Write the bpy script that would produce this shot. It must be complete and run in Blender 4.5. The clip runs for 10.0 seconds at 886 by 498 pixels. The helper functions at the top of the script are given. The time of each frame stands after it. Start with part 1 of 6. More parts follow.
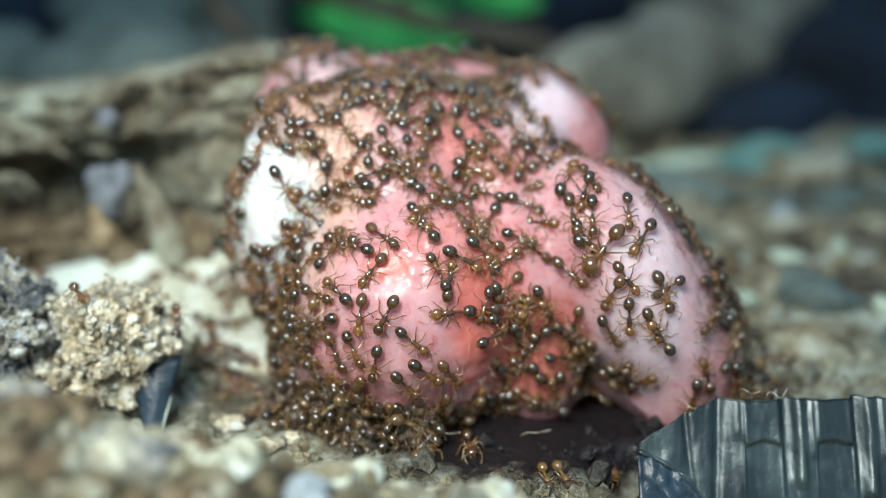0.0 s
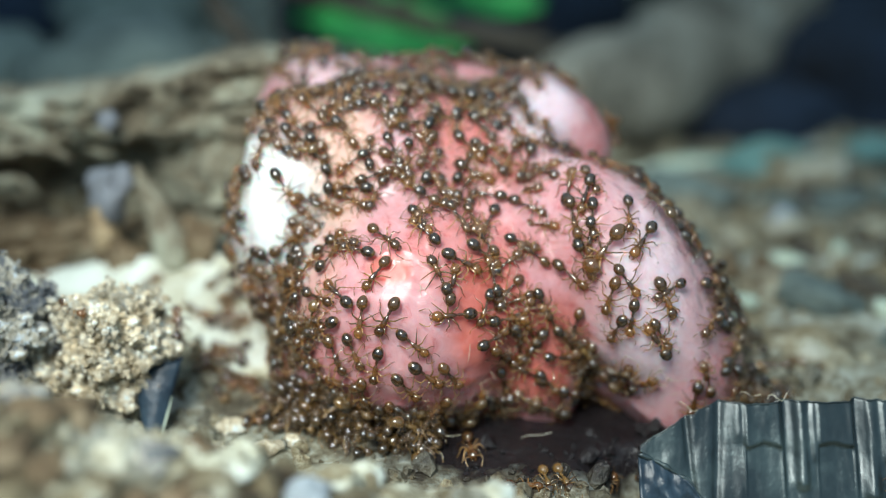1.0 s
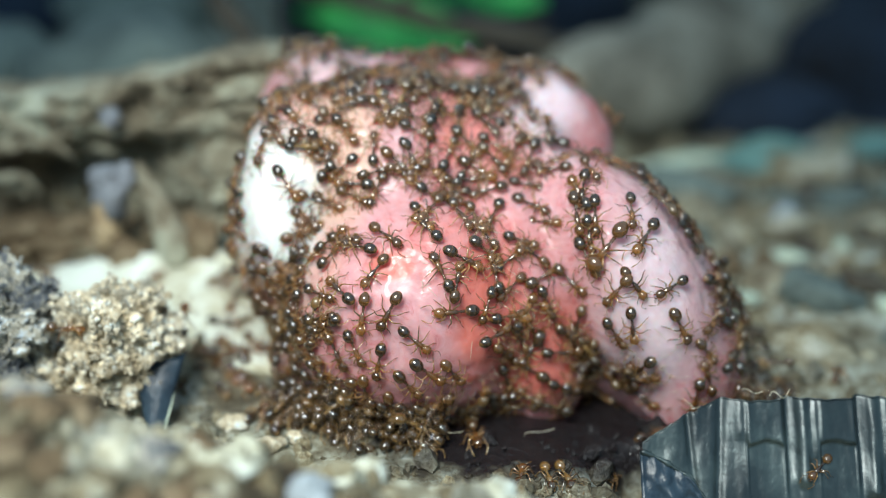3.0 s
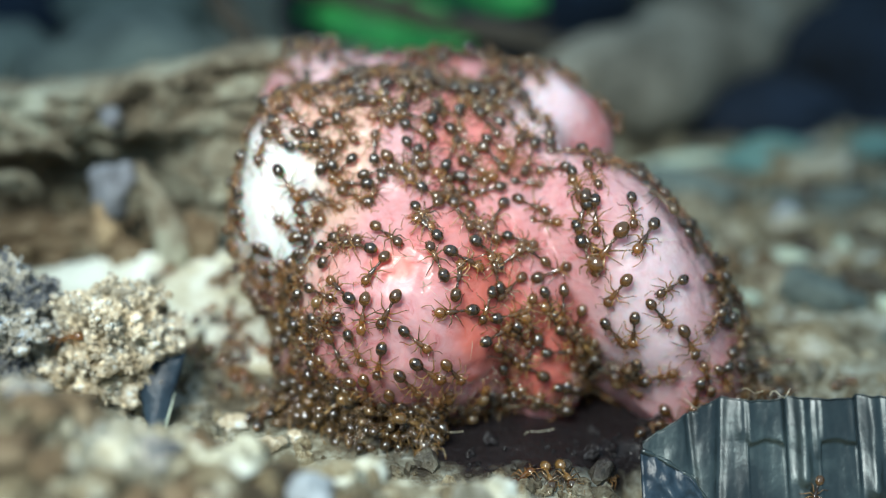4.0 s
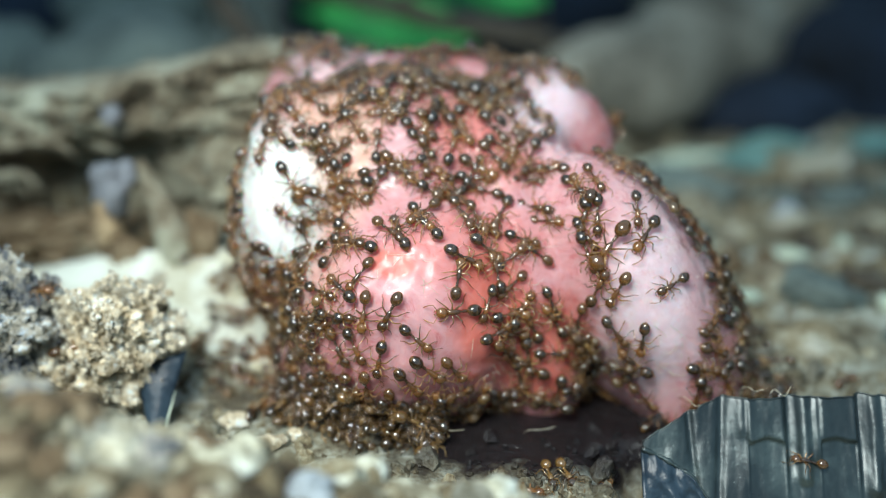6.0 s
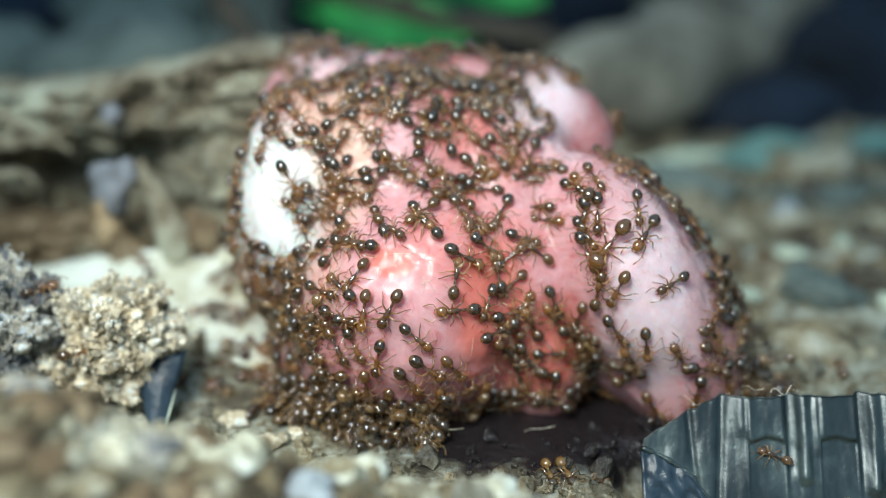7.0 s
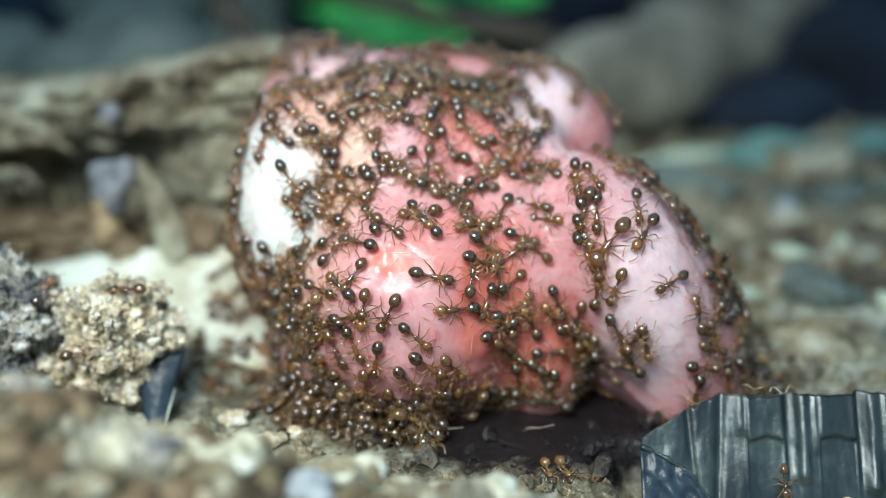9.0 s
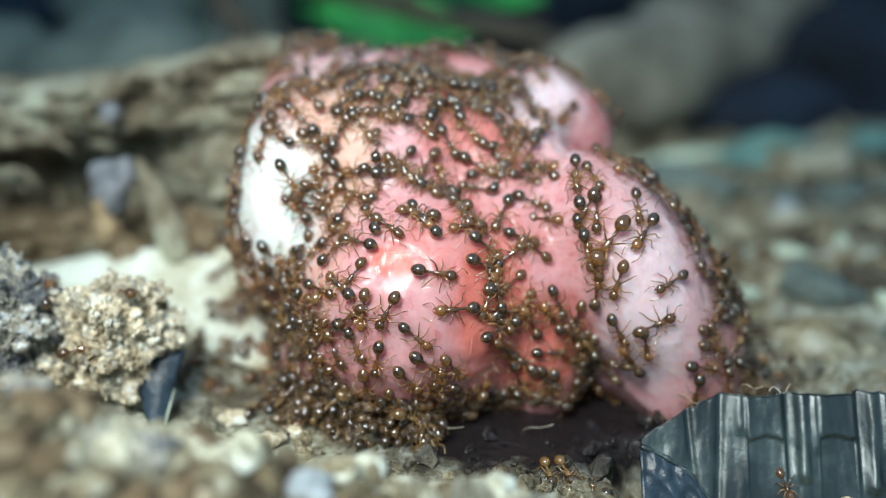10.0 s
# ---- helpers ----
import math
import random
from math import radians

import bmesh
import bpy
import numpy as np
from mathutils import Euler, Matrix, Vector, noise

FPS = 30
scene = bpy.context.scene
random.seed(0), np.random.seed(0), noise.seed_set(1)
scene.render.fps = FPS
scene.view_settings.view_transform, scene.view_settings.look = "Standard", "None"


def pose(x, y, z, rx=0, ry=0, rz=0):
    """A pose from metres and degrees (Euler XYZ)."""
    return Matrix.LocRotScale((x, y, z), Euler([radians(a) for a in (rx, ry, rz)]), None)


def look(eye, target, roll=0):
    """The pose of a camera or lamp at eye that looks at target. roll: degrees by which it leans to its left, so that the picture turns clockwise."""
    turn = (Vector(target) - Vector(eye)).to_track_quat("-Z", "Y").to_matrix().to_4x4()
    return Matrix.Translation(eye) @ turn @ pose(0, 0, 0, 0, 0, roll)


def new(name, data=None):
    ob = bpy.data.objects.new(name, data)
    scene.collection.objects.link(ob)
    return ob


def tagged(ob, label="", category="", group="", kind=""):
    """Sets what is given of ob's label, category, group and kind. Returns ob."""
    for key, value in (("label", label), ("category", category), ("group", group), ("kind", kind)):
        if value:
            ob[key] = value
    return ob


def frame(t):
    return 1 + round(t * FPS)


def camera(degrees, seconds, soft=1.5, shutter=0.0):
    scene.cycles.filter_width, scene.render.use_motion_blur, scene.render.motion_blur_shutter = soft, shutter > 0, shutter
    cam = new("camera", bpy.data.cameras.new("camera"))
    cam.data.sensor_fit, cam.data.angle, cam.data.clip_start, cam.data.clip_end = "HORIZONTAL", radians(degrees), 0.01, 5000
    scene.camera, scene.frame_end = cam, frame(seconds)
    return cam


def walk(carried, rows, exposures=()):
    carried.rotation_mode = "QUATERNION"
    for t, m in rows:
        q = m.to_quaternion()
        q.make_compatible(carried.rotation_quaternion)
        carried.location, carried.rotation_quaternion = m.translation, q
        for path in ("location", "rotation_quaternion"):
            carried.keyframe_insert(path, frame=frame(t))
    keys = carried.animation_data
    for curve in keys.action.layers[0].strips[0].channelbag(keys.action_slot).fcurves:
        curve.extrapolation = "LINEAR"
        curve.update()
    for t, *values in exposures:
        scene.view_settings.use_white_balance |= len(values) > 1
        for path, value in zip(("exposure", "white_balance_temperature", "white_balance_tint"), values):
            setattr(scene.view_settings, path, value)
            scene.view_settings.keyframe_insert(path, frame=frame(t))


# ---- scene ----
from mathutils.bvhtree import BVHTree

MM = 0.001


def at(x, y, z, rx=0, ry=0, rz=0):
    """A pose from millimetres and degrees."""
    return pose(x * MM, y * MM, z * MM, rx, ry, rz)


# ---- camera: a macro lens in the hand, drifting by a fraction of a degree ----
cam = camera(45, 10.0, soft=0.65)
cam.data.dof.use_dof = True
cam.data.dof.focus_distance = 57.8 * MM
cam.data.dof.aperture_fstop = 16.0
EYE = (0.0, -54.5, 30.0)
DRIFT = ((0.0, -7, 5), (0.5, -7, 8.2), (1.0, -5.8, 9.5), (1.5, -4, 8.6), (2.0, -3.6, 8.6), (2.5, -2.6, 5.2),
         (4.0, -1, 3), (4.5, -0.4, 1.4), (5.0, 0, 0.4), (5.5, 0, 0.4), (7.0, 0, -1.8), (7.5, 0, -2.6), (8.0, -1.3, -2.4),
         (8.5, -1.2, -3), (9.0, -1.5, -3.6), (9.5, -1.6, -3.8), (10.0, -1.8, -4.2))
walk(cam, [(t, at(*EYE, 70 + 0.03027 * dv, 0, 0.03027 * du)) for t, du, dv in DRIFT])

# ---- light: one hand torch above the lens, and the faint blue of the night around it ----
world = bpy.data.worlds.new("night")
scene.world = world
world.use_nodes = True
world.node_tree.nodes["Background"].inputs["Color"].default_value = (0.33, 0.54, 0.70, 1)
world.node_tree.nodes["Background"].inputs["Strength"].default_value = 0.82

torch = new("torch", bpy.data.lights.new("torch", "SPOT"))
torch.data.energy = 0.72
torch.data.color = (0.94, 1.0, 0.955)
torch.data.shadow_soft_size = 25 * MM
torch.data.spot_size, torch.data.spot_blend = radians(59), 1.0
torch.matrix_world = look((-24 * MM, -64 * MM, 84 * MM), (-3 * MM, 9 * MM, 5 * MM))
scene.view_settings.exposure = 0.0


# ---- materials ----
def material(name):
    m = bpy.data.materials.new(name)
    m.use_nodes = True
    nodes, links = m.node_tree.nodes, m.node_tree.links
    return m, nodes, links, nodes["Principled BSDF"]


def noise_node(nodes, links, scale, detail=4.0, rough=0.6, space="Object", distortion=0.0):
    """Noise whose features are about `scale` millimetres wide."""
    coord = nodes.new("ShaderNodeTexCoord")
    n = nodes.new("ShaderNodeTexNoise")
    n.inputs["Scale"].default_value = 1000.0 / scale
    n.inputs["Detail"].default_value = detail
    n.inputs["Roughness"].default_value = rough
    n.inputs["Distortion"].default_value = distortion
    links.new(coord.outputs[space], n.inputs["Vector"])
    return n.outputs["Fac"]


def ramp(nodes, links, fac, stops):
    r = nodes.new("ShaderNodeValToRGB")
    while len(r.color_ramp.elements) < len(stops):
        r.color_ramp.elements.new(0.5)
    for e, (p, c) in zip(r.color_ramp.elements, stops):
        e.position, e.color = p, (*c, 1)
    links.new(fac, r.inputs["Fac"])
    return r.outputs["Color"]


def mix(nodes, links, fac, a, b, mode="MIX"):
    m = nodes.new("ShaderNodeMix")
    m.data_type, m.blend_type = "RGBA", mode
    for sock, v in ((m.inputs[0], fac), (m.inputs[6], a), (m.inputs[7], b)):
        if isinstance(v, (int, float)):
            sock.default_value = v
        elif isinstance(v, tuple):
            sock.default_value = (*v, 1)
        else:
            links.new(v, sock)
    return m.outputs[2]


def math_node(nodes, links, op, a, b=0.0, clamp=False):
    m = nodes.new("ShaderNodeMath")
    m.operation, m.use_clamp = op, clamp
    for sock, v in zip(m.inputs, (a, b)):
        if isinstance(v, (int, float)):
            sock.default_value = v
        else:
            links.new(v, sock)
    return m.outputs[0]


def bump(nodes, links, bsdf, height, distance, strength=1.0):
    b = nodes.new("ShaderNodeBump")
    b.inputs["Strength"].default_value = strength
    b.inputs["Distance"].default_value = distance * MM
    links.new(height, b.inputs["Height"])
    links.new(b.outputs["Normal"], bsdf.inputs["Normal"])


def earthy(name, stops, coarse=2.2, fine=0.35, rough=0.9, relief=0.25, spots=None, space="Object", tint=0.0):
    """Soil, wood, stone: two scales of noise through a ramp, relief, and a random tint per island."""
    m, nodes, links, bsdf = material(name)
    a = noise_node(nodes, links, coarse, 5, 0.6, space)
    b = noise_node(nodes, links, fine, 3, 0.7, space)
    f = math_node(nodes, links, "ADD", math_node(nodes, links, "MULTIPLY", a, 0.65), math_node(nodes, links, "MULTIPLY", b, 0.35))
    c = ramp(nodes, links, f, stops)
    if tint:
        g = nodes.new("ShaderNodeNewGeometry")
        v = math_node(nodes, links, "ADD", math_node(nodes, links, "MULTIPLY", g.outputs["Random Per Island"], 2 * tint), 1 - tint)
        h = nodes.new("ShaderNodeHueSaturation")
        links.new(c, h.inputs["Color"])
        links.new(v, h.inputs["Value"])
        c = h.outputs["Color"]
    links.new(c, bsdf.inputs["Base Color"])
    bsdf.inputs["Roughness"].default_value = rough
    bump(nodes, links, bsdf, b, relief)
    return m


def wet_shade_patch(m, spots):
    """Soil painted dark round the spots for the shade by the meat, and shiny with its juice: centre and reach of each.
    """
    nodes, links = m.node_tree.nodes, m.node_tree.links
    bsdf = nodes["Principled BSDF"]
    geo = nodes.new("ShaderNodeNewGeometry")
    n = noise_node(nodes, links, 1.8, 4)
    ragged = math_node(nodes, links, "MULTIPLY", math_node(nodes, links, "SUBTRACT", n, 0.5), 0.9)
    wet_shade = None
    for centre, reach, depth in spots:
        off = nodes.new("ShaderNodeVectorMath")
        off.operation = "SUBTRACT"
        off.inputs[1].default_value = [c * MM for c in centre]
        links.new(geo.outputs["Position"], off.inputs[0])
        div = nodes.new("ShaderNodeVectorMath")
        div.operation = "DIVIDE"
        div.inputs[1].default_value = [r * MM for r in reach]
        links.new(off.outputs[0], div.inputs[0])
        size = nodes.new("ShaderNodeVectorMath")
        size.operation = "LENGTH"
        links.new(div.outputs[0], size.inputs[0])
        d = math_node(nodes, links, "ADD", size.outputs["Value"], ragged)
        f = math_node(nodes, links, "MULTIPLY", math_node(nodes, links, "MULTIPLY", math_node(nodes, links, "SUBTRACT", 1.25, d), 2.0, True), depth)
        wet_shade = f if wet_shade is None else math_node(nodes, links, "MAXIMUM", wet_shade, f)
    # shade and damp go into the base colour together, damp also into the roughness
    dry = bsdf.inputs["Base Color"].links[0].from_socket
    links.new(mix(nodes, links, wet_shade, dry, (0.016, 0.013, 0.014)), bsdf.inputs["Base Color"])
    links.new(math_node(nodes, links, "SUBTRACT", 0.9, math_node(nodes, links, "MULTIPLY", wet_shade, 0.64)), bsdf.inputs["Roughness"])
    return m


SOIL = earthy("soil", ((0.37, (0.06, 0.045, 0.027)), (0.46, (0.20, 0.175, 0.115)), (0.54, (0.36, 0.365, 0.29)), (0.63, (0.62, 0.66, 0.60))), 3.4, 0.6)
CRUMB = earthy("crumb", ((0.38, (0.06, 0.038, 0.02)), (0.47, (0.19, 0.155, 0.09)), (0.55, (0.36, 0.34, 0.25)), (0.66, (0.60, 0.62, 0.56))), 4.5, 0.3, tint=0.6)
CLOD = earthy("clod", ((0.34, (0.17, 0.115, 0.06)), (0.44, (0.50, 0.41, 0.27)), (0.54, (0.72, 0.65, 0.50)), (0.63, (0.76, 0.84, 0.84))), 1.6, 0.25, tint=0.6)
CLODCORE = earthy("clod_core", ((0.34, (0.17, 0.115, 0.06)), (0.44, (0.50, 0.41, 0.27)), (0.54, (0.72, 0.65, 0.50)), (0.63, (0.76, 0.84, 0.84))), 1.2, 0.2)
GREYCLOD = earthy("grey_clod", ((0.36, (0.035, 0.045, 0.065)), (0.45, (0.15, 0.16, 0.17)), (0.54, (0.50, 0.46, 0.36)), (0.62, (0.58, 0.66, 0.72))), 2.0, 0.3, tint=0.35)
ROTWOOD = earthy("rotten_wood", ((0.34, (0.05, 0.038, 0.024)), (0.47, (0.22, 0.185, 0.125)), (0.60, (0.47, 0.48, 0.37))), 5.0, 0.8, relief=0.5)
BRANCH = earthy("branch_bark", ((0.38, (0.10, 0.090, 0.068)), (0.6, (0.35, 0.335, 0.27))), 9.0, 1.0)
TWIG = earthy("twig_bark", ((0.3, (0.035, 0.03, 0.022)), (0.6, (0.12, 0.10, 0.075))), 4.0, 0.6)
STONE = earthy("stone", ((0.35, (0.05, 0.07, 0.07)), (0.6, (0.22, 0.275, 0.245))), 12.0, 1.0)
# near-black blue: the dark of the night put into the colour of far things
NIGHTDARK = earthy("night_dark", ((0.38, (0.004, 0.006, 0.010)), (0.62, (0.016, 0.032, 0.062))), 14.0, 1.2)
PALE = earthy("pale_stone", ((0.3, (0.26, 0.30, 0.33)), (0.6, (0.52, 0.58, 0.62))), 2.0, 0.3, rough=0.6)
PALELEAF = earthy("pale_leaf", ((0.3, (0.40, 0.50, 0.38)), (0.6, (0.68, 0.78, 0.64))), 4.0, 0.5)
TEAL = earthy("teal_flake", ((0.3, (0.06, 0.14, 0.13)), (0.6, (0.18, 0.34, 0.31))), 3.0, 0.5)
BLUESTONE = earthy("blue_stone", ((0.3, (0.13, 0.135, 0.15)), (0.6, (0.30, 0.32, 0.35))), 2.0, 0.4)
TANSTUB = earthy("tan_stub", ((0.3, (0.26, 0.17, 0.09)), (0.6, (0.50, 0.38, 0.23))), 2.0, 0.4)


def leaf_material():
    m, nodes, links, bsdf = material("green_leaf")
    n = noise_node(nodes, links, 12.0, 4)
    links.new(ramp(nodes, links, n, ((0.35, (0.02, 0.26, 0.05)), (0.6, (0.06, 0.62, 0.12)))), bsdf.inputs["Base Color"])
    bsdf.inputs["Roughness"].default_value = 0.45
    return m


PALEBARK = earthy("pale_bark", ((0.32, (0.24, 0.20, 0.12)), (0.45, (0.54, 0.52, 0.38)), (0.58, (0.82, 0.87, 0.78))), 6.0, 0.8, relief=0.15)
BROWNEARTH = earthy("brown_earth", ((0.34, (0.05, 0.032, 0.017)), (0.5, (0.18, 0.125, 0.07)), (0.64, (0.36, 0.29, 0.19))), 2.0, 0.4)
LEAF = leaf_material()


def meat_material():
    m, nodes, links, bsdf = material("raw_meat")
    a = noise_node(nodes, links, 7.0, 5, 0.55)
    b = noise_node(nodes, links, 1.3, 6, 0.7, distortion=1.2)
    c = noise_node(nodes, links, 0.35, 3, 0.6)
    flesh = ramp(nodes, links, a, ((0.32, (0.61, 0.17, 0.16)), (0.5, (0.66, 0.305, 0.32)), (0.68, (0.69, 0.41, 0.44))))
    veins = ramp(nodes, links, b, ((0.30, (0.58, 0.11, 0.13)), (0.46, (0.73, 0.37, 0.385)), (0.7, (0.79, 0.52, 0.545))))
    col = mix(nodes, links, 0.5, flesh, veins)
    attr = nodes.new("ShaderNodeAttribute")
    attr.attribute_name = "fat"
    wob = math_node(nodes, links, "MULTIPLY", math_node(nodes, links, "SUBTRACT", b, 0.5), 0.8)
    sep = nodes.new("ShaderNodeSeparateColor")
    links.new(attr.outputs["Color"], sep.inputs["Color"])
    white = math_node(nodes, links, "ADD", sep.outputs["Red"], math_node(nodes, links, "MULTIPLY", wob, sep.outputs["Red"]), True)
    pale = math_node(nodes, links, "ADD", sep.outputs["Green"], math_node(nodes, links, "MULTIPLY", wob, sep.outputs["Green"]), True)
    red = math_node(nodes, links, "ADD", sep.outputs["Blue"], math_node(nodes, links, "MULTIPLY", wob, sep.outputs["Blue"]), True)
    peach = math_node(nodes, links, "ADD", attr.outputs["Alpha"], math_node(nodes, links, "MULTIPLY", wob, attr.outputs["Alpha"]), True)
    col = mix(nodes, links, red, col, (0.70, 0.19, 0.15))
    # pale: paler flesh, and on the right lobe a painted lilac-white sheen
    col = mix(nodes, links, pale, col, (0.83, 0.65, 0.70))
    col = mix(nodes, links, peach, col, (0.76, 0.47, 0.38))
    col = mix(nodes, links, white, col, (0.93, 0.93, 0.90))
    links.new(col, bsdf.inputs["Base Color"])
    bsdf.inputs["Subsurface Weight"].default_value = 0.6
    bsdf.inputs["Subsurface Radius"].default_value = (1.0, 0.40, 0.30)
    bsdf.inputs["Subsurface Scale"].default_value = 1.5 * MM
    links.new(ramp(nodes, links, b, ((0.35, (0.22, 0.22, 0.22)), (0.65, (0.42, 0.42, 0.42)))), bsdf.inputs["Roughness"])
    bsdf.inputs["Specular IOR Level"].default_value = 0.25
    bsdf.inputs["Coat Weight"].default_value = 1.0
    bsdf.inputs["Coat Roughness"].default_value = 0.07
    bump(nodes, links, bsdf, math_node(nodes, links, "ADD", math_node(nodes, links, "MULTIPLY", b, 0.8), math_node(nodes, links, "MULTIPLY", c, 0.12)), 0.15, 0.42)
    bsdf.inputs["Coat IOR"].default_value = 1.42
    film = nodes.new("ShaderNodeBump")
    film.inputs["Strength"].default_value = 0.9
    film.inputs["Distance"].default_value = 0.11 * MM
    cells = nodes.new("ShaderNodeTexVoronoi")
    cells.feature = "SMOOTH_F1"
    cells.inputs["Scale"].default_value = 1000.0 / 0.42
    links.new(nodes.new("ShaderNodeTexCoord").outputs["Object"], cells.inputs["Vector"])
    links.new(math_node(nodes, links, "SUBTRACT", math_node(nodes, links, "MULTIPLY", b, 0.6), cells.outputs["Distance"]), film.inputs["Height"])
    grain = ramp(nodes, links, cells.outputs["Distance"], ((0.12, (1, 1, 1)), (0.5, (0.86, 0.80, 0.80))))
    links.new(mix(nodes, links, 0.45, col, grain, "MULTIPLY"), bsdf.inputs["Base Color"])
    links.new(film.outputs["Normal"], bsdf.inputs["Coat Normal"])
    return m


MEAT = meat_material()


def gloss(bsdf, rough, clear):
    bsdf.inputs["Roughness"].default_value = rough
    bsdf.inputs["Specular IOR Level"].default_value = 0.75
    bsdf.inputs["Transmission Weight"].default_value = clear
    bsdf.inputs["IOR"].default_value = 1.5
    bsdf.inputs["Coat Weight"].default_value = 0.8
    bsdf.inputs["Coat Roughness"].default_value = 0.08
    bsdf.inputs["Coat IOR"].default_value = 1.75


def chitin(name, dark, amber, low, high, rough=0.16, clear=0.3):
    """Glossy insect shell: amber to dark along the part, varied from one to the next."""
    m, nodes, links, bsdf = material(name)
    coord = nodes.new("ShaderNodeTexCoord")
    sep = nodes.new("ShaderNodeSeparateXYZ")
    links.new(coord.outputs["Object"], sep.inputs[0])
    info = nodes.new("ShaderNodeObjectInfo")
    x = math_node(nodes, links, "MULTIPLY", sep.outputs["X"], 1000.0)
    x = math_node(nodes, links, "ADD", x, math_node(nodes, links, "MULTIPLY", math_node(nodes, links, "SUBTRACT", info.outputs["Random"], 0.5), 0.35))
    f = math_node(nodes, links, "DIVIDE", math_node(nodes, links, "SUBTRACT", x, low), high - low, True)
    n = noise_node(nodes, links, 0.25, 3)
    f = math_node(nodes, links, "ADD", f, math_node(nodes, links, "MULTIPLY", math_node(nodes, links, "SUBTRACT", n, 0.5), 0.3), True)
    c = mix(nodes, links, f, dark, amber)
    h = nodes.new("ShaderNodeHueSaturation")
    links.new(math_node(nodes, links, "ADD", math_node(nodes, links, "MULTIPLY", info.outputs["Random"], 0.9), 0.55), h.inputs["Value"])
    links.new(c, h.inputs["Color"])
    links.new(h.outputs["Color"], bsdf.inputs["Base Color"])
    gloss(bsdf, rough, clear)
    return m


def banded():
    """The abdomen: dark rings with thin amber seams and a clearer tip."""
    m, nodes, links, bsdf = material("gaster_shell")
    coord = nodes.new("ShaderNodeTexCoord")
    sep = nodes.new("ShaderNodeSeparateXYZ")
    links.new(coord.outputs["Object"], sep.inputs[0])
    info = nodes.new("ShaderNodeObjectInfo")
    x = math_node(nodes, links, "DIVIDE", math_node(nodes, links, "ADD", sep.outputs["X"], 0.74 * MM), 0.77 * MM)
    n = noise_node(nodes, links, 0.2, 2)
    x = math_node(nodes, links, "ADD", x, math_node(nodes, links, "MULTIPLY", math_node(nodes, links, "SUBTRACT", n, 0.5), 0.12), True)
    dark, seam = (0.040, 0.022, 0.010), (0.25, 0.12, 0.030)
    c = ramp(nodes, links, x, ((0.0, seam), (0.07, seam), (0.14, dark), (0.42, dark), (0.45, seam), (0.49, dark), (0.74, dark), (0.78, seam), (0.83, dark), (1.0, seam)))
    amber = mix(nodes, links, math_node(nodes, links, "MULTIPLY", math_node(nodes, links, "SUBTRACT", info.outputs["Random"], 0.55), 1.6, True), c, (0.22, 0.095, 0.020))
    links.new(amber, bsdf.inputs["Base Color"])
    gloss(bsdf, 0.13, 0.4)
    return m


def joined_shell(name, stops, rough, clear):
    """The same shell for ants joined in one mesh: every piece its own shade."""
    m, nodes, links, bsdf = material(name)
    geo = nodes.new("ShaderNodeNewGeometry")
    links.new(ramp(nodes, links, geo.outputs["Random Per Island"], stops), bsdf.inputs["Base Color"])
    gloss(bsdf, rough, clear)
    return m


GASTER = banded()
HEAP_GASTER = joined_shell("heap_gaster", ((0.0, (0.025, 0.016, 0.008)), (0.6, (0.075, 0.045, 0.018)), (0.95, (0.26, 0.14, 0.042))), 0.16, 0.35)
HEAP_BODY = joined_shell("heap_body", ((0.0, (0.08, 0.044, 0.016)), (0.6, (0.20, 0.112, 0.040)), (1.0, (0.44, 0.26, 0.085))), 0.2, 0.45)
HEADSHELL = chitin("head_shell", (0.115, 0.045, 0.012), (0.27, 0.112, 0.024), -0.3, 0.5, 0.13, 0.45)
THORAX = chitin("thorax_shell", (0.115, 0.047, 0.014), (0.29, 0.125, 0.028), -0.3, 0.4, 0.14, 0.5)
LEGSHELL = chitin("leg_shell", (0.26, 0.125, 0.042), (0.46, 0.25, 0.090), -0.5, 0.5, 0.15, 0.4)


def foil_material():
    m, nodes, links, bsdf = material("dark_plastic")
    n = noise_node(nodes, links, 3.0, 5)
    fine = noise_node(nodes, links, 0.25, 3)
    links.new(ramp(nodes, links, n, ((0.35, (0.012, 0.018, 0.019)), (0.5, (0.024, 0.034, 0.034)), (0.68, (0.065, 0.082, 0.077)))), bsdf.inputs["Base Color"])
    links.new(ramp(nodes, links, n, ((0.3, (0.26, 0.26, 0.26)), (0.7, (0.42, 0.42, 0.42)))), bsdf.inputs["Roughness"])
    bsdf.inputs["Metallic"].default_value = 0.4
    bsdf.inputs["Coat Weight"].default_value = 1.0
    bsdf.inputs["Coat IOR"].default_value = 1.6
    bsdf.inputs["Coat Roughness"].default_value = 0.33
    bsdf.inputs["Coat Tint"].default_value = (0.86, 0.97, 1.0, 1)
    bump(nodes, links, bsdf, math_node(nodes, links, "ADD", fine, math_node(nodes, links, "MULTIPLY", n, 4.0)), 0.07, 0.5)
    return m


FOIL = foil_material()
FOILFOLD = earthy("dark_fold", ((0.35, (0.010, 0.020, 0.034)), (0.6, (0.035, 0.060, 0.085))), 2.0, 0.3, rough=0.34, relief=0.04)


def fibre_material():
    m, nodes, links, bsdf = material("pale_fibre")
    links.new(ramp(nodes, links, noise_node(nodes, links, 0.5, 2), ((0.3, (0.45, 0.38, 0.25)), (0.7, (0.75, 0.70, 0.58)))), bsdf.inputs["Base Color"])
    bsdf.inputs["Roughness"].default_value = 0.4
    return m


FIBRE = fibre_material()


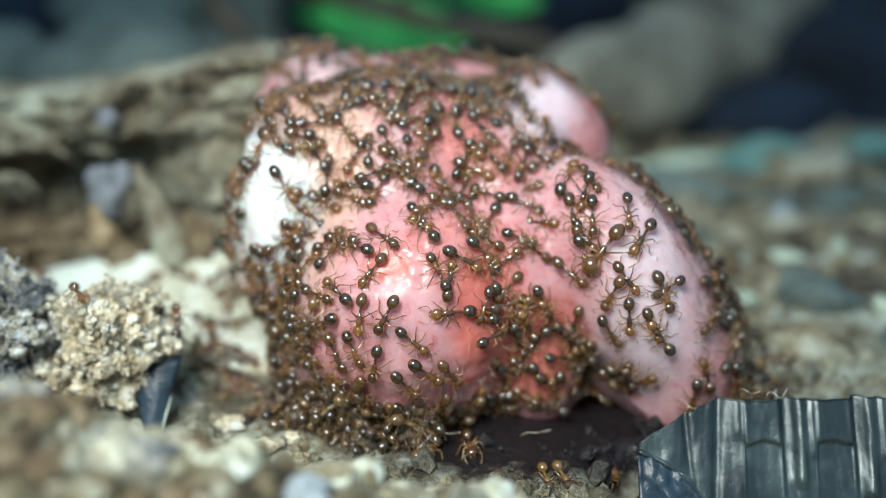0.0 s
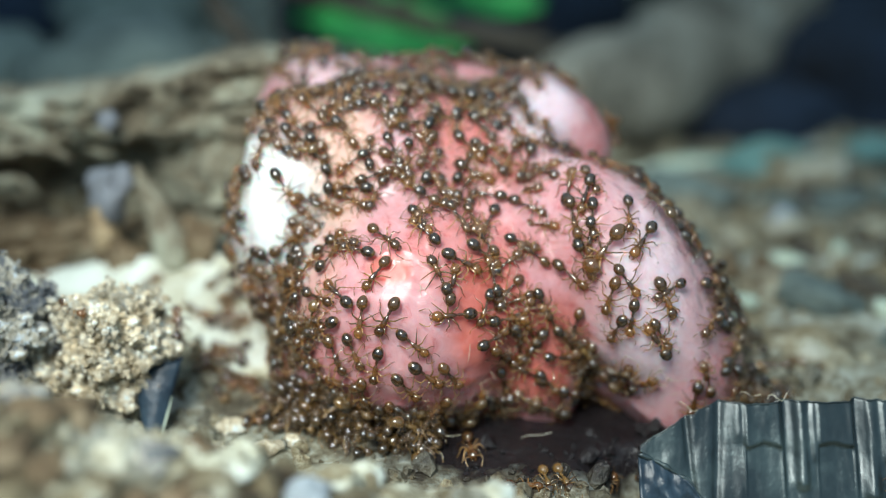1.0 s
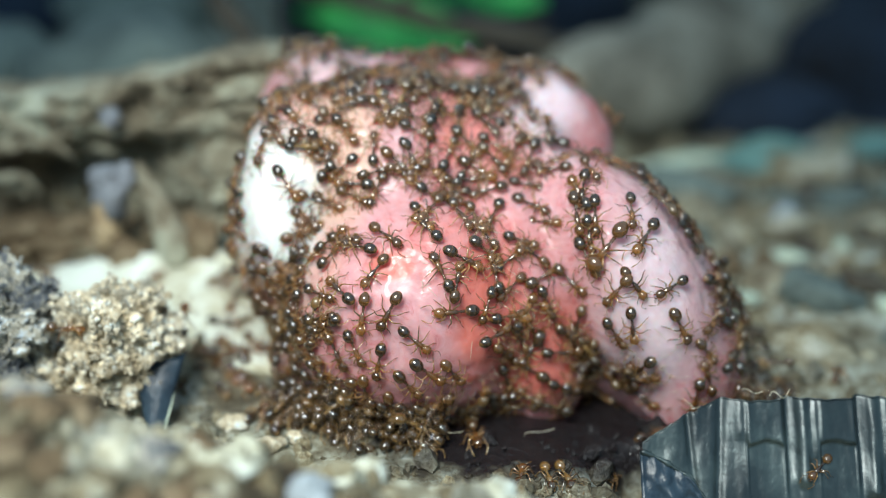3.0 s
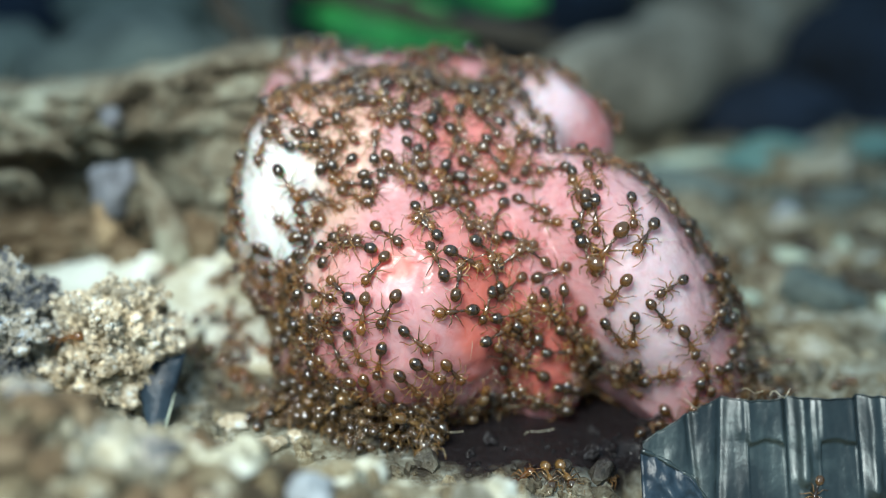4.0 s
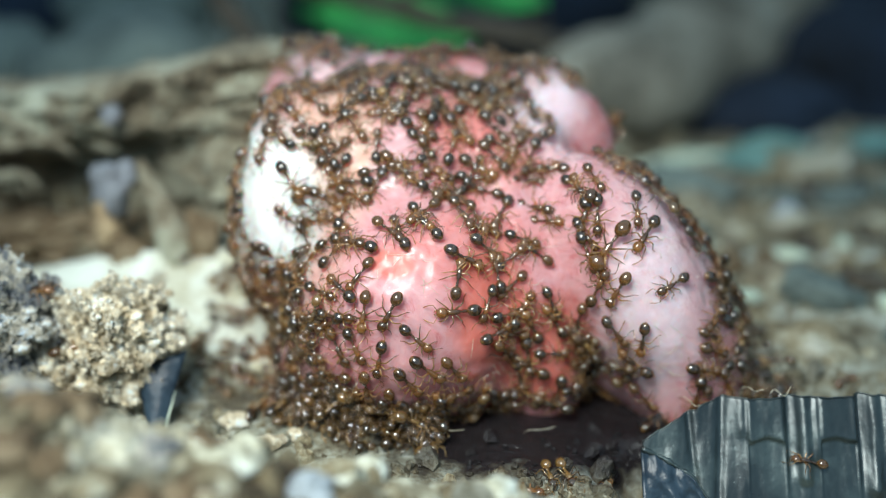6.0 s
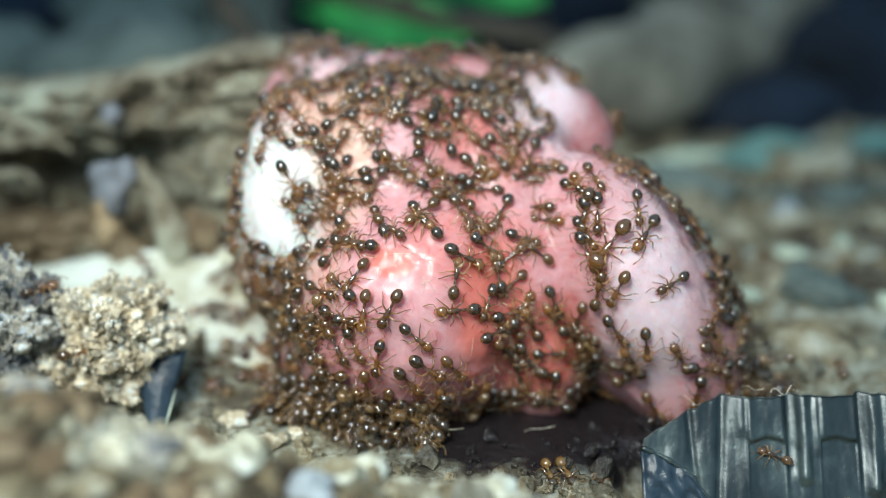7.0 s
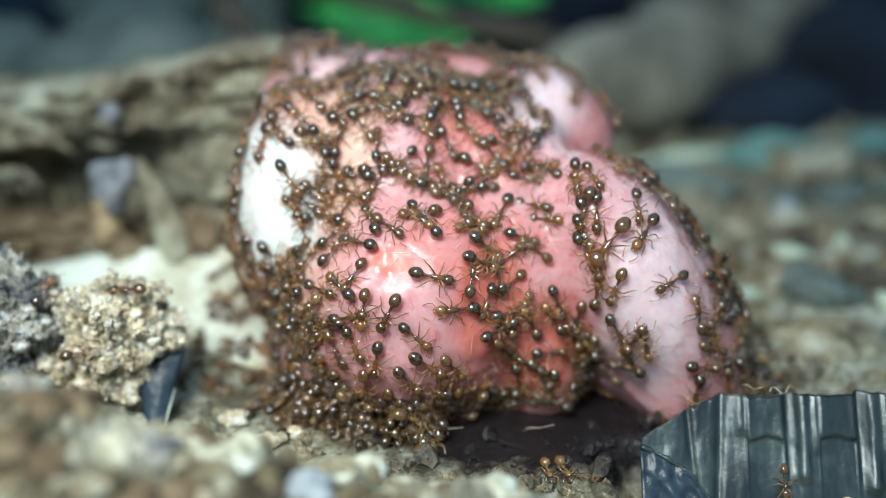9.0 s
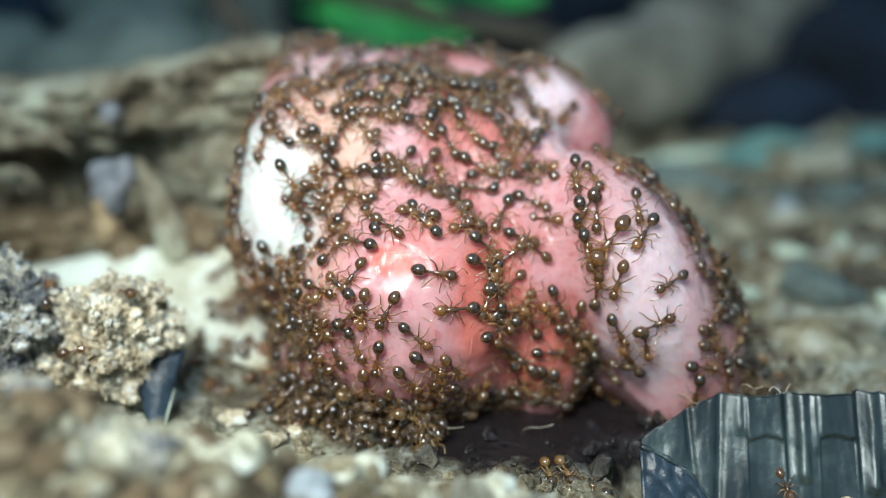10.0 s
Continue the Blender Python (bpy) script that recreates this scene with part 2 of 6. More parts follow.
# painted shade with some juice: below the meat's front, and between clod and meat
for patched in (SOIL, CRUMB):
    wet_shade_patch(patched, (((6.4, 1.9, -1.5), (11.0, 6.4, 3.5), 1.0), ((-13.6, 6.0, -1.5), (4.6, 5.0, 3.0), 0.25)))


# ---- building ----
def part(name, bm, mat, parent=None, label="", smooth=True):
    """Link a bmesh drawn in millimetres as one mesh object."""
    bmesh.ops.scale(bm, vec=(MM, MM, MM), verts=bm.verts)
    me = bpy.data.meshes.new(name)
    bm.to_mesh(me)
    bm.free()
    if smooth:
        me.shade_smooth()
    me.materials.append(mat)
    ob = new(name, me)
    ob.parent = parent
    return tagged(ob, label)


def shared(name, me, parent, m=None):
    ob = new(name, me)
    ob.parent = parent
    if m is not None:
        ob.matrix_basis = m
    return ob


def from_arrays(name, verts, faces, mat, smooth=True):
    me = bpy.data.meshes.new(name)
    me.from_pydata([tuple(v) for v in np.asarray(verts) * MM], [], [tuple(f) for f in faces])
    if smooth:
        me.shade_smooth()
    me.materials.append(mat)
    return new(name, me)


def lathe(bm, profile, segs=10, squash=1.0, bend=0.0):
    """A closed round body along x from (x, radius) pairs; bend droops it as x falls."""
    rings = []
    for x, r in profile:
        z0 = -bend * x * x
        rings.append([bm.verts.new((x, r * math.cos(2 * math.pi * i / segs), z0 + squash * r * math.sin(2 * math.pi * i / segs))) for i in range(segs)])
    for a, b in zip(rings, rings[1:]):
        for i in range(segs):
            bm.faces.new((a[i], a[(i + 1) % segs], b[(i + 1) % segs], b[i]))
    bm.faces.new(rings[0][::-1])
    bm.faces.new(rings[-1])
    bmesh.ops.recalc_face_normals(bm, faces=bm.faces)
    return bm


def tube(bm, points, radii, segs=6):
    """A round tapered tube along points."""
    pts = [Vector(p) for p in points]
    side = Vector((0.31, 0.42, 0.85))
    rings = []
    for i, p in enumerate(pts):
        d = (pts[min(i + 1, len(pts) - 1)] - pts[max(i - 1, 0)]).normalized()
        u = d.cross(side).normalized()
        w = d.cross(u).normalized()
        rings.append([bm.verts.new(p + radii[i] * (math.cos(2 * math.pi * k / segs) * u + math.sin(2 * math.pi * k / segs) * w)) for k in range(segs)])
    faces = []
    for a, b in zip(rings, rings[1:]):
        for k in range(segs):
            faces.append(bm.faces.new((a[k], a[(k + 1) % segs], b[(k + 1) % segs], b[k])))
    faces += [bm.faces.new(rings[0][::-1]), bm.faces.new(rings[-1])]
    bmesh.ops.recalc_face_normals(bm, faces=faces)
    return bm


def lump(radii, seed, rough=0.25, sub=3, freq=0.5):
    """An irregular lump in a bmesh."""
    bm = bmesh.new()
    bmesh.ops.create_icosphere(bm, subdivisions=sub, radius=1.0)
    off = Vector((seed * 7.3, seed * 3.1, seed * 1.7))
    for v in bm.verts:
        d = v.co.normalized()
        n = noise.fractal(d * (freq * 3) + off, 0.8, 2.0, 4)
        v.co = Vector((d.x * radii[0], d.y * radii[1], d.z * radii[2])) * (1 + rough * n)
    return bm


# ---- ground ----
def ground_height(x, y):
    """Height of the soil in millimetres: nearly flat, with a bank towards the lens that falls away to one side."""
    x, y = float(x), float(y)
    h = -1.8 + 0.5 * noise.noise(Vector((x * 0.11, y * 0.11, 3.0))) + 0.25 * noise.noise(Vector((x * 0.4, y * 0.4, 9.0)))
    bank = 9.5 * min(1.0, max(0.0, (11.5 - x) / 30.0)) ** 0.8
    crest = 1.0 if y < -14 else math.exp(-((y + 14) / 4.2) ** 2)
    h += (bank + 1.6 * noise.noise(Vector((x * 0.22, y * 0.22, 1.0))) * min(1, bank / 3)) * crest
    dip = min(1.0, max(0.0, (x - 7.5) / 4.0)) * min(1.0, max(0.0, (1.0 - y) / 2.5))
    h -= 3.4 * dip * dip * (3 - 2 * dip)
    rise = min(1.0, max(0.0, (y - 8) / 26.0))
    h += 4.5 * rise * rise * (3 - 2 * rise) * min(1.0, max(0.0, (6 - x) / 14.0))
    far = max(0.0, y - 40) / 60.0
    h += min(1.0, far) * 2.5 * noise.noise(Vector((x * 0.06, y * 0.06, 5.0)))
    return h


def build_ground():
    xs = np.concatenate([[-420, -300, -220, -150], np.arange(-90, -30, 2.0), np.arange(-30, 30, 0.5), np.arange(30, 91, 2.0), [150, 220, 300, 420]])
    ys = np.concatenate([[-300, -240, -180, -120, -70, -50], np.arange(-36, 40, 0.5), np.arange(40, 141, 2.0), [180, 240, 320, 420]])
    verts, faces = [], []
    for y in ys:
        for x in xs:
            verts.append((x, y, ground_height(max(-90, min(90, x)), max(-36, min(140, y)))))
    n = len(xs)
    for j in range(len(ys) - 1):
        for i in range(n - 1):
            a = j * n + i
            faces.append((a, a + 1, a + n + 1, a + n))
    ob = from_arrays("ground", verts, faces, SOIL)
    tagged(ob, "pale brown sandy soil with lumps and crumbs", "ground", kind="structure")


build_ground()

LUMPS = []
for seed in range(8):
    bm = lump((1, 1, 0.85), seed + 40, 0.5, 2, 0.7)
    LUMPS.append((np.array([v.co[:] for v in bm.verts]), [tuple(v.index for v in f.verts) for f in bm.faces]))
    bm.free()


def lumps_mesh(name, places, mat, rng):
    """One mesh out of many small irregular grains: (x, y, z, size) each."""
    verts, faces, base = [], [], 0
    for x, y, z, s in places:
        v, f = LUMPS[rng.randrange(len(LUMPS))]
        rot = np.array(Euler((rng.uniform(0, 6), rng.uniform(0, 6), rng.uniform(0, 6))).to_matrix())
        k = np.array([rng.uniform(0.7, 1.3), rng.uniform(0.7, 1.3), rng.uniform(0.6, 1.0)]) * s
        verts.append((v * k) @ rot.T + np.array([x, y, z]))
        faces += [(a + base, b + base, c + base) for a, b, c in f]
        base += len(v)
    return from_arrays(name, np.concatenate(verts), faces, mat, False)


def build_crumbs():
    rng = random.Random(5)
    places = []
    while len(places) < 4200:
        near = rng.random()
        if near < 0.45:
            x, y = rng.uniform(-26, 10), rng.uniform(-22, -5)
        elif near < 0.75:
            x, y = rng.uniform(-28, 30), rng.uniform(-6, 24)
        else:
            x, y = rng.uniform(-45, 60), rng.uniform(20, 75)
        if ((x - 1.5) / 12) ** 2 + ((y - 9) / 9) ** 2 < 1:
            continue
        if x > 10 and y < 0.5:
            continue
        s = 0.16 + 0.75 * rng.random() ** 4
        if y < -8:
            s = 0.2 + 0.8 * rng.random() ** 3
        if y > 22:
            s *= 1.9
        if -14 < x < -6 and 3 < y < 24:
            s *= 0.45
        places.append((x, y, ground_height(x, y) + 0.25 * s, s))
    ob = lumps_mesh("soil_crumbs", places, CRUMB, rng)
    tagged(ob, "loose tan and grey soil crumbs strewn over the ground", "soil", kind="stuff")


build_crumbs()

# ---- the meat ----
# lobes: centre x, y, z, half sizes, lean about the view axis in degrees
HEART = np.array((1.0, 9.5, 8.0))
FRONT_LOBES = ((-1.8, 6.4, 4.6, 7.5, 7.2, 7.4, -12),
               (11.95, 7.2, 5.4, 4.5, 6.4, 9.2, -33),
               (5.2, 6.9, 4.6, 3.9, 4.8, 7.4, -16),
               (-6.0, 9.0, 1.0, 4.7, 6.5, 5.2, 0),
               (0.5, 8.6, 0.2, 7.0, 5.8, 3.4, 0),
               (5.5, 6.2, 0.6, 2.9, 3.6, 4.6, -14),
               (14.5, 8.2, -0.2, 4.7, 6.3, 5.6, 0))
BACK_LOBES = ((-9.2, 11.0, 8.8, 4.0, 5.6, 7.8, 6),
              (-3.2, 12.8, 10.4, 7.4, 7.8, 6.9, 0),
              (-8.3, 20.5, 12.9, 4.7, 5.0, 4.8, 0),
              (-3.6, 21.5, 12.2, 5.8, 4.8, 5.1, 0),
              (0.4, 20.0, 11.6, 8.3, 5.2, 5.6, 0),
              (2.8, 12.8, 10.2, 6.3, 6.7, 6.0, 0),
              (6.8, 16.5, 11.8, 4.6, 4.7, 5.3, -28),
              (9.4, 13.6, 1.6, 3.4, 5.0, 4.2, 0))
LOBES = FRONT_LOBES + BACK_LOBES


def meat_field(p):
    """Signed distance to the lobes of meat, melted together."""
    d = None
    for cx, cy, cz, a, b, c, lean in LOBES:
        q = p - np.array((cx, cy, cz))
        s, k = math.sin(radians(lean)), math.cos(radians(lean))
        q = np.stack((q[..., 0] * k - q[..., 2] * s, q[..., 1], q[..., 0] * s + q[..., 2] * k), -1)
        r = np.array((a, b, c))
        k0 = np.linalg.norm(q / r, axis=-1)
        k1 = np.linalg.norm(q / (r * r), axis=-1) + 1e-9
        e = k0 * (k0 - 1) / k1
        if d is None:
            d = e
        else:
            soft = 1.2
            h = np.clip(0.5 + 0.5 * (d - e) / soft, 0, 1)
            d = d * (1 - h) + e * h - soft * h * (1 - h)
    return d


def meat_reach(ways):
    """Distance from the heart of the meat to its skin along unit directions."""
    ways = np.asarray(ways, float)
    reach = np.full(len(ways), 3.0)
    last = None
    todo = np.ones(len(ways), bool)
    for r in np.arange(22.0, 2.0, -0.25):
        f = meat_field(HEART + ways * r)
        if last is not None:
            hit = todo & (f <= 0)
            reach[hit] = r + 0.25 * (-f[hit]) / np.maximum(last[hit] - f[hit], 1e-9)
            todo &= ~hit
        last = f
        if not todo.any():
            break
    return reach


def toward(az, el):
    """Unit direction: azimuth 0 faces the lens, positive to +x; elevation upwards."""
    az, el = np.radians(az), np.radians(el)
    return np.stack((np.sin(az) * np.cos(el), -np.cos(az) * np.cos(el), np.sin(el)), -1)


def skin(az, el):
    """Point and outward normal of the meat's skin."""
    e = 1.5
    w = toward(np.array([az, az + e, az - e, az, az]), np.array([el, el, el, el + e, el - e]))
    p = HEART + w * meat_reach(w)[:, None]
    n = np.cross(p[1] - p[2], p[3] - p[4])
    n /= np.linalg.norm(n) + 1e-12
    if np.dot(n, w[0]) < 0:
        n = -n
    return p[0], n


def soft_disc(p, c, r):
    d = np.linalg.norm((p - np.array(c)) / np.array(r), axis=-1)
    return np.clip((1.25 - d) / 0.5, 0, 1)


def build_meat():
    bm = bmesh.new()
    bmesh.ops.create_icosphere(bm, subdivisions=7, radius=1.0)
    ways = np.array([v.co[:] for v in bm.verts])
    ways /= np.linalg.norm(ways, axis=1)[:, None]
    pts = HEART + ways * meat_reach(ways)[:, None]
    for v, p, w in zip(bm.verts, pts, ways):
        q = Vector(p)
        d = 0.28 * noise.noise(q * 0.35) + 0.10 * noise.noise(q * 1.1) + 0.03 * noise.noise(q * 3.5)
        v.co = q + Vector(w) * d
        if v.co.z < -2.2:
            v.co.z = -2.2
    ob = part("meat", bm, MEAT)
    me = ob.data
    white = soft_disc(pts, (-10.8, 7.0, 10.4), (3.5, 9, 4.8))
    # the first two discs paint the bright glossy glow on the right lobe
    pale = np.maximum.reduce([0.9 * soft_disc(pts, (11.6, 3, 5.8), (2.5, 8, 6.4)), 0.35 * soft_disc(pts, (12.5, 4, 7.5), (3.8, 9, 8.5)), soft_disc(pts, (7.0, 9, 17), (3.6, 8, 3.6)),
                              0.6 * soft_disc(pts, (-8, 17, 17.5), (3.6, 8, 2.6))])
    red = np.maximum.reduce([soft_disc(pts, (1.6, -0.5, 2.2), (0.9, 2, 0.35)), soft_disc(pts, (-2.8, 1.5, 9.0), (1.4, 4, 0.7)), soft_disc(pts, (8.4, 3, 3.2), (0.9, 4, 1.4)), 0.3 * soft_disc(pts, (1.5, 1, 9.5), (4.5, 8, 1.6)), soft_disc(pts, (2.8, 0.5, 6.5), (2.2, 4, 4.5)), soft_disc(pts, (5.5, 2, 3), (3.2, 5, 3.5)), 0.55 * soft_disc(pts, (3, 8, 15), (4, 6, 3.5))])
    peach = np.maximum(soft_disc(pts, (-6.6, 8, 13.6), (2.8, 7, 5.0)), 0.6 * soft_disc(pts, (-7.4, 6, 8.0), (2.2, 7, 4.0)))
    layer = me.color_attributes.new("fat", "FLOAT_COLOR", "POINT")
    layer.data.foreach_set("color", np.stack((white, pale, red, peach), -1).astype(np.float32).ravel())
    cap = bmesh.new()
    cap.from_mesh(me)
    cap.verts.ensure_lookup_table()
    bmesh.ops.scale(cap, vec=(1 / MM, 1 / MM, 1 / MM), verts=cap.verts)
    edge = [white[i] + 0.5 * noise.noise(Vector(p) * 0.9) + 0.25 * noise.noise(Vector(p) * 3) > 0.62 for i, p in enumerate(pts)]
    for v in cap.verts:
        v.co += v.normal * 0.03
    bmesh.ops.delete(cap, geom=[f for f in cap.faces if not all(edge[v.index] for v in f.verts)], context="FACES")
    part("fat_patch", cap, MEAT, ob, "white glossy patch of fat")
    return tagged(ob, "raw pink meat chunk with a white fat patch lying on soil", "meat")


meat = build_meat()


# ---- clods, chips and strips on the ground ----
def crumbly(name, centre, radii, count, grain, mat, label, seed):
    """A clod: a rough core with thousands of grains stuck to it, and a few larger lumps."""
    rng = random.Random(seed)
    bm = lump((radii[0] * 0.88, radii[1] * 0.88, radii[2] * 0.88), seed, 0.42, 6, 0.9)
    for v in bm.verts:
        n = v.co.normalized()
        knob = 0.55 - noise.voronoi(v.co * 0.75)[0][0]
        fine = 0.5 - noise.voronoi(v.co * 2.3)[0][0]
        v.co += n * (1.25 * knob + 0.30 * fine + 0.10 * noise.noise(v.co * 7))
    core = [(v.co.copy(), v.co.normalized()) for v in bm.verts]
    root = part(name, bm, CLODCORE if mat is CLOD else mat)
    root.matrix_basis = at(*centre)
    places = []
    for _ in range(count):
        p, n = core[rng.randrange(len(core))]
        s = grain * (0.55 + 1.2 * rng.random() ** 3)
        places.append((*(p + n * s * rng.uniform(0.0, 0.9)), s))
    grains = lumps_mesh("grain_layer", places, mat, rng)
    grains.parent = root
    tagged(grains, kind="stuff")
    for _ in range(14):
        p, n = core[rng.randrange(len(core))]
        s = grain * rng.uniform(2.0, 3.2)
        one = part("crumb", lump((s, s * 0.9, s * 0.8), rng.randrange(99), 0.4, 2, 0.8), mat, root)
        one.matrix_basis = at(*(p + n * s * 0.4))
    return tagged(root, label, "clod", "soil clods")


crumbly("soil_clod", (-19.4, 4.5, 2.6), (3.3, 3.0, 4.2), 3800, 0.16, CLOD, "crumbly tan soil clod made of fine stuck grains", 3)
crumbly("soil_clod", (-22.0, 5.0, 0.6), (2.6, 2.6, 2.4), 1500, 0.16, CLOD, "low crumbly tan soil clod beside a taller clod", 5)
crumbly("soil_clod", (-26.4, 4.6, 3.2), (3.4, 3.2, 4.4), 1500, 0.18, GREYCLOD, "dark blue-grey crumbly soil clod with tan grains", 7)
crumbly("soil_clod", (-31, 10, 0.5), (5.0, 4.0, 3.6), 600, 0.4, GREYCLOD, "dark grey crumbly soil clod", 9)


def chip(name, centre, radii, mat, label, category, seed, rough=0.3, turn=(0, 0, 0)):
    ob = part(name, lump(radii, seed, rough, 3, 0.45), mat)
    ob.matrix_basis = at(*centre, *turn)
    return tagged(ob, label, category)


def resting(x, y, r):
    return (x, y, ground_height(x, y) + r * 0.55)


def on_bank():
    rng = random.Random(21)
    for x, y, r, m, lab in ((-5.7, -15.4, 1.1, PALE, "pale blue-white stone chip on the soil bank"), (0.9, -11.4, 0.9, PALE, "pale blue-white stone chip on the soil bank"),
                            (-8.6, -13.2, 0.95, PALEBARK, "cream soil lump on the soil bank"), (-4.3, -13.4, 0.85, PALEBARK, "cream soil lump on the soil bank"),
                            (-1.9, -12.2, 0.8, PALEBARK, "cream soil lump on the soil bank"), (-18.0, -13.6, 1.3, GREYCLOD, "blue-grey soil lump on the soil bank"),
                            (-15.6, -14.0, 1.2, BROWNEARTH, "brown soil lump on the soil bank"), (-12.2, -15.0, 1.2, GREYCLOD, "blue-grey soil lump on the soil bank"),
                            (-10.3, -17.4, 1.1, BROWNEARTH, "brown soil lump on the soil bank"), (-13.6, -18.1, 1.0, CRUMB, "brown soil lump on the soil bank"),
                            (-12.4, 2.0, 0.8, CLOD, "cream soil lump beside the meat"), (-9.8, -0.8, 0.8, CLOD, "cream crumb beside the meat"), (-8.4, 0.2, 0.6, CLOD, "cream crumb beside the meat"),
                            (2.2, -8.5, 0.7, CLOD, "cream soil lump on the soil bank"), (5.6, -5.2, 0.4, CRUMB, "cream soil grain on dark soil")):
        chip("stone_chip" if m is PALE else "soil_lump", resting(x, y, r), (r, r * 0.8, r * 0.6), m, lab, "stone" if m is PALE else "soil lump",
             rng.randrange(90), 0.55, (0, 0, rng.uniform(0, 360)))


on_bank()


def bank_lumps():
    """Larger lumps of earth, wood and stone strewn over the bank."""
    rng = random.Random(64)
    kinds = ((BROWNEARTH, "brown soil lump on the soil bank", "soil lump"), (PALEBARK, "cream wood crumb on the soil bank", "crumb"), (CRUMB, "grey-brown soil lump on the soil bank", "soil lump"),
             (CLOD, "tan soil lump on the soil bank", "soil lump"), (BROWNEARTH, "brown soil lump on the soil bank", "soil lump"), (PALEBARK, "cream wood crumb on the soil bank", "crumb"))
    for k in range(54):
        x = rng.uniform(-23, 2.5)
        y = rng.uniform(-19, -10)
        r = rng.uniform(0.55, 1.25)
        m, lab, cat = kinds[k % 6]
        chip({"soil lump": "soil_lump", "crumb": "wood_crumb", "stone": "stone_chip"}[cat], resting(x, y, r * 0.5), (r * 1.2, r, r * 0.75), m, lab, cat, rng.randrange(99), 0.4, (0, 0, rng.uniform(0, 360)))


bank_lumps()
def dark_shard():
    """A curved splinter of dark glass, its chipped edge paler."""
    root = tagged(new("dark_shard"), "dark glassy shard with a pale edge under a soil clod", "shard")
    rows = []
    for j in range(9):
        w = j / 8
        left = Vector((-18.4, 3.2, 1.8)).lerp(Vector((-17.5, 1.3, -1.6)), w)
        right = Vector((-15.4, 3.8, 2.3)).lerp(Vector((-16.5, 1.3, -1.8)), w)
        rows.append([left.lerp(right, i / 8) + Vector((0, -0.35 * math.sin(math.pi * i / 8) + 0.12 * noise.noise(Vector((i * 0.5, w * 4, 2))), 0.12 * noise.noise(Vector((i * 0.9, 5, w))))) for i in range(9)])
    part("blade", sheet(bmesh.new(), rows, 0.2), FOILFOLD, root)
    rim = bmesh.new()
    tube(rim, [r[-1] for r in rows[4:]], [0.015, 0.05, 0.075, 0.06, 0.03], 6)
    part("chipped_edge", rim, PALELEAF, root, "pale chipped edge")


chip("pale_stone", (31.0, 37, -0.4), (1.4, 1.3, 1.5), PALE, "pale blue-white pebble on brown litter", "pebble", 11, 0.3)
chip("pale_stone", (-24.6, 23.4, 12.2), (0.75, 0.6, 0.8), BLUESTONE, "small dull blue pebble lodged on rotten wood", "pebble", 12, 0.3)


def scattered_litter():
    """Lumps of litter on the ground behind the meat."""
    rng = random.Random(8)
    spots = ((24, 20), (30, 26), (22, 34), (36, 34), (28, 45), (40, 48), (22, 52), (34, 56), (46, 58), (52, 66), (28, 62), (20, 44), (44, 40), (38, 66), (58, 54),
             (26, 16), (33, 18), (28, 30), (40, 28), (25, 40), (33, 47), (47, 47), (52, 40), (39, 57), (30, 52), (46, 70), (24, 58), (60, 66), (50, 33),
             (20, 27), (-16, 30), (-12, 36))
    mats = ((ROTWOOD, "brown crumbling wood fragment on the soil"), (CRUMB, "tan soil lump on the litter"), (STONE, "grey-green stone on the litter"))
    for x, y in spots:
        r = rng.uniform(1.2, 2.6) * (1 + max(0, y - 25) / 60)
        m, lab = mats[rng.randrange(3)]
        chip("litter_lump", (x + rng.uniform(-2, 2), 0.8 * y, ground_height(x, 0.8 * y) + r * 0.25), (r * 1.4, r, r * 0.7), m, lab, "litter", rng.randrange(99), 0.4,
             (0, rng.uniform(-20, 20), rng.uniform(0, 360)))


scattered_litter()


def small_litter():
    """Dark bits of bark and pale chips between the larger lumps behind the meat."""
    rng = random.Random(88)
    kinds = ((TWIG, "dark broken bit of bark on the litter"), (BROWNEARTH, "brown soil lump on the litter"), (TWIG, "dark broken bit of bark on the litter"), (PALELEAF, "pale greenish crumb of dry leaf on the litter"))
    for k in range(34):
        y = rng.uniform(14, 48)
        x = rng.uniform(17, 26 + 0.45 * y)
        r = rng.uniform(0.6, 1.5)
        m, lab = kinds[k % 4]
        chip("litter_bit", (x, y, ground_height(x, y) + r * 0.4), (r * rng.uniform(1.0, 2.2), r, r * 0.7), m, lab, "litter", rng.randrange(99), 0.45, (0, rng.uniform(-25, 25), rng.uniform(0, 360)))


small_litter()


def sheet(bm, rows, thickness):
    """A thick sheet through rows of points."""
    grid = [[bm.verts.new(p) for p in row] for row in rows]
    faces = [bm.faces.new((grid[j][i], grid[j][i + 1], grid[j + 1][i + 1], grid[j + 1][i])) for j in range(len(grid) - 1) for i in range(len(grid[0]) - 1)]
    bmesh.ops.recalc_face_normals(bm, faces=faces)
    bmesh.ops.solidify(bm, geom=faces, thickness=thickness)
    return bm


dark_shard()


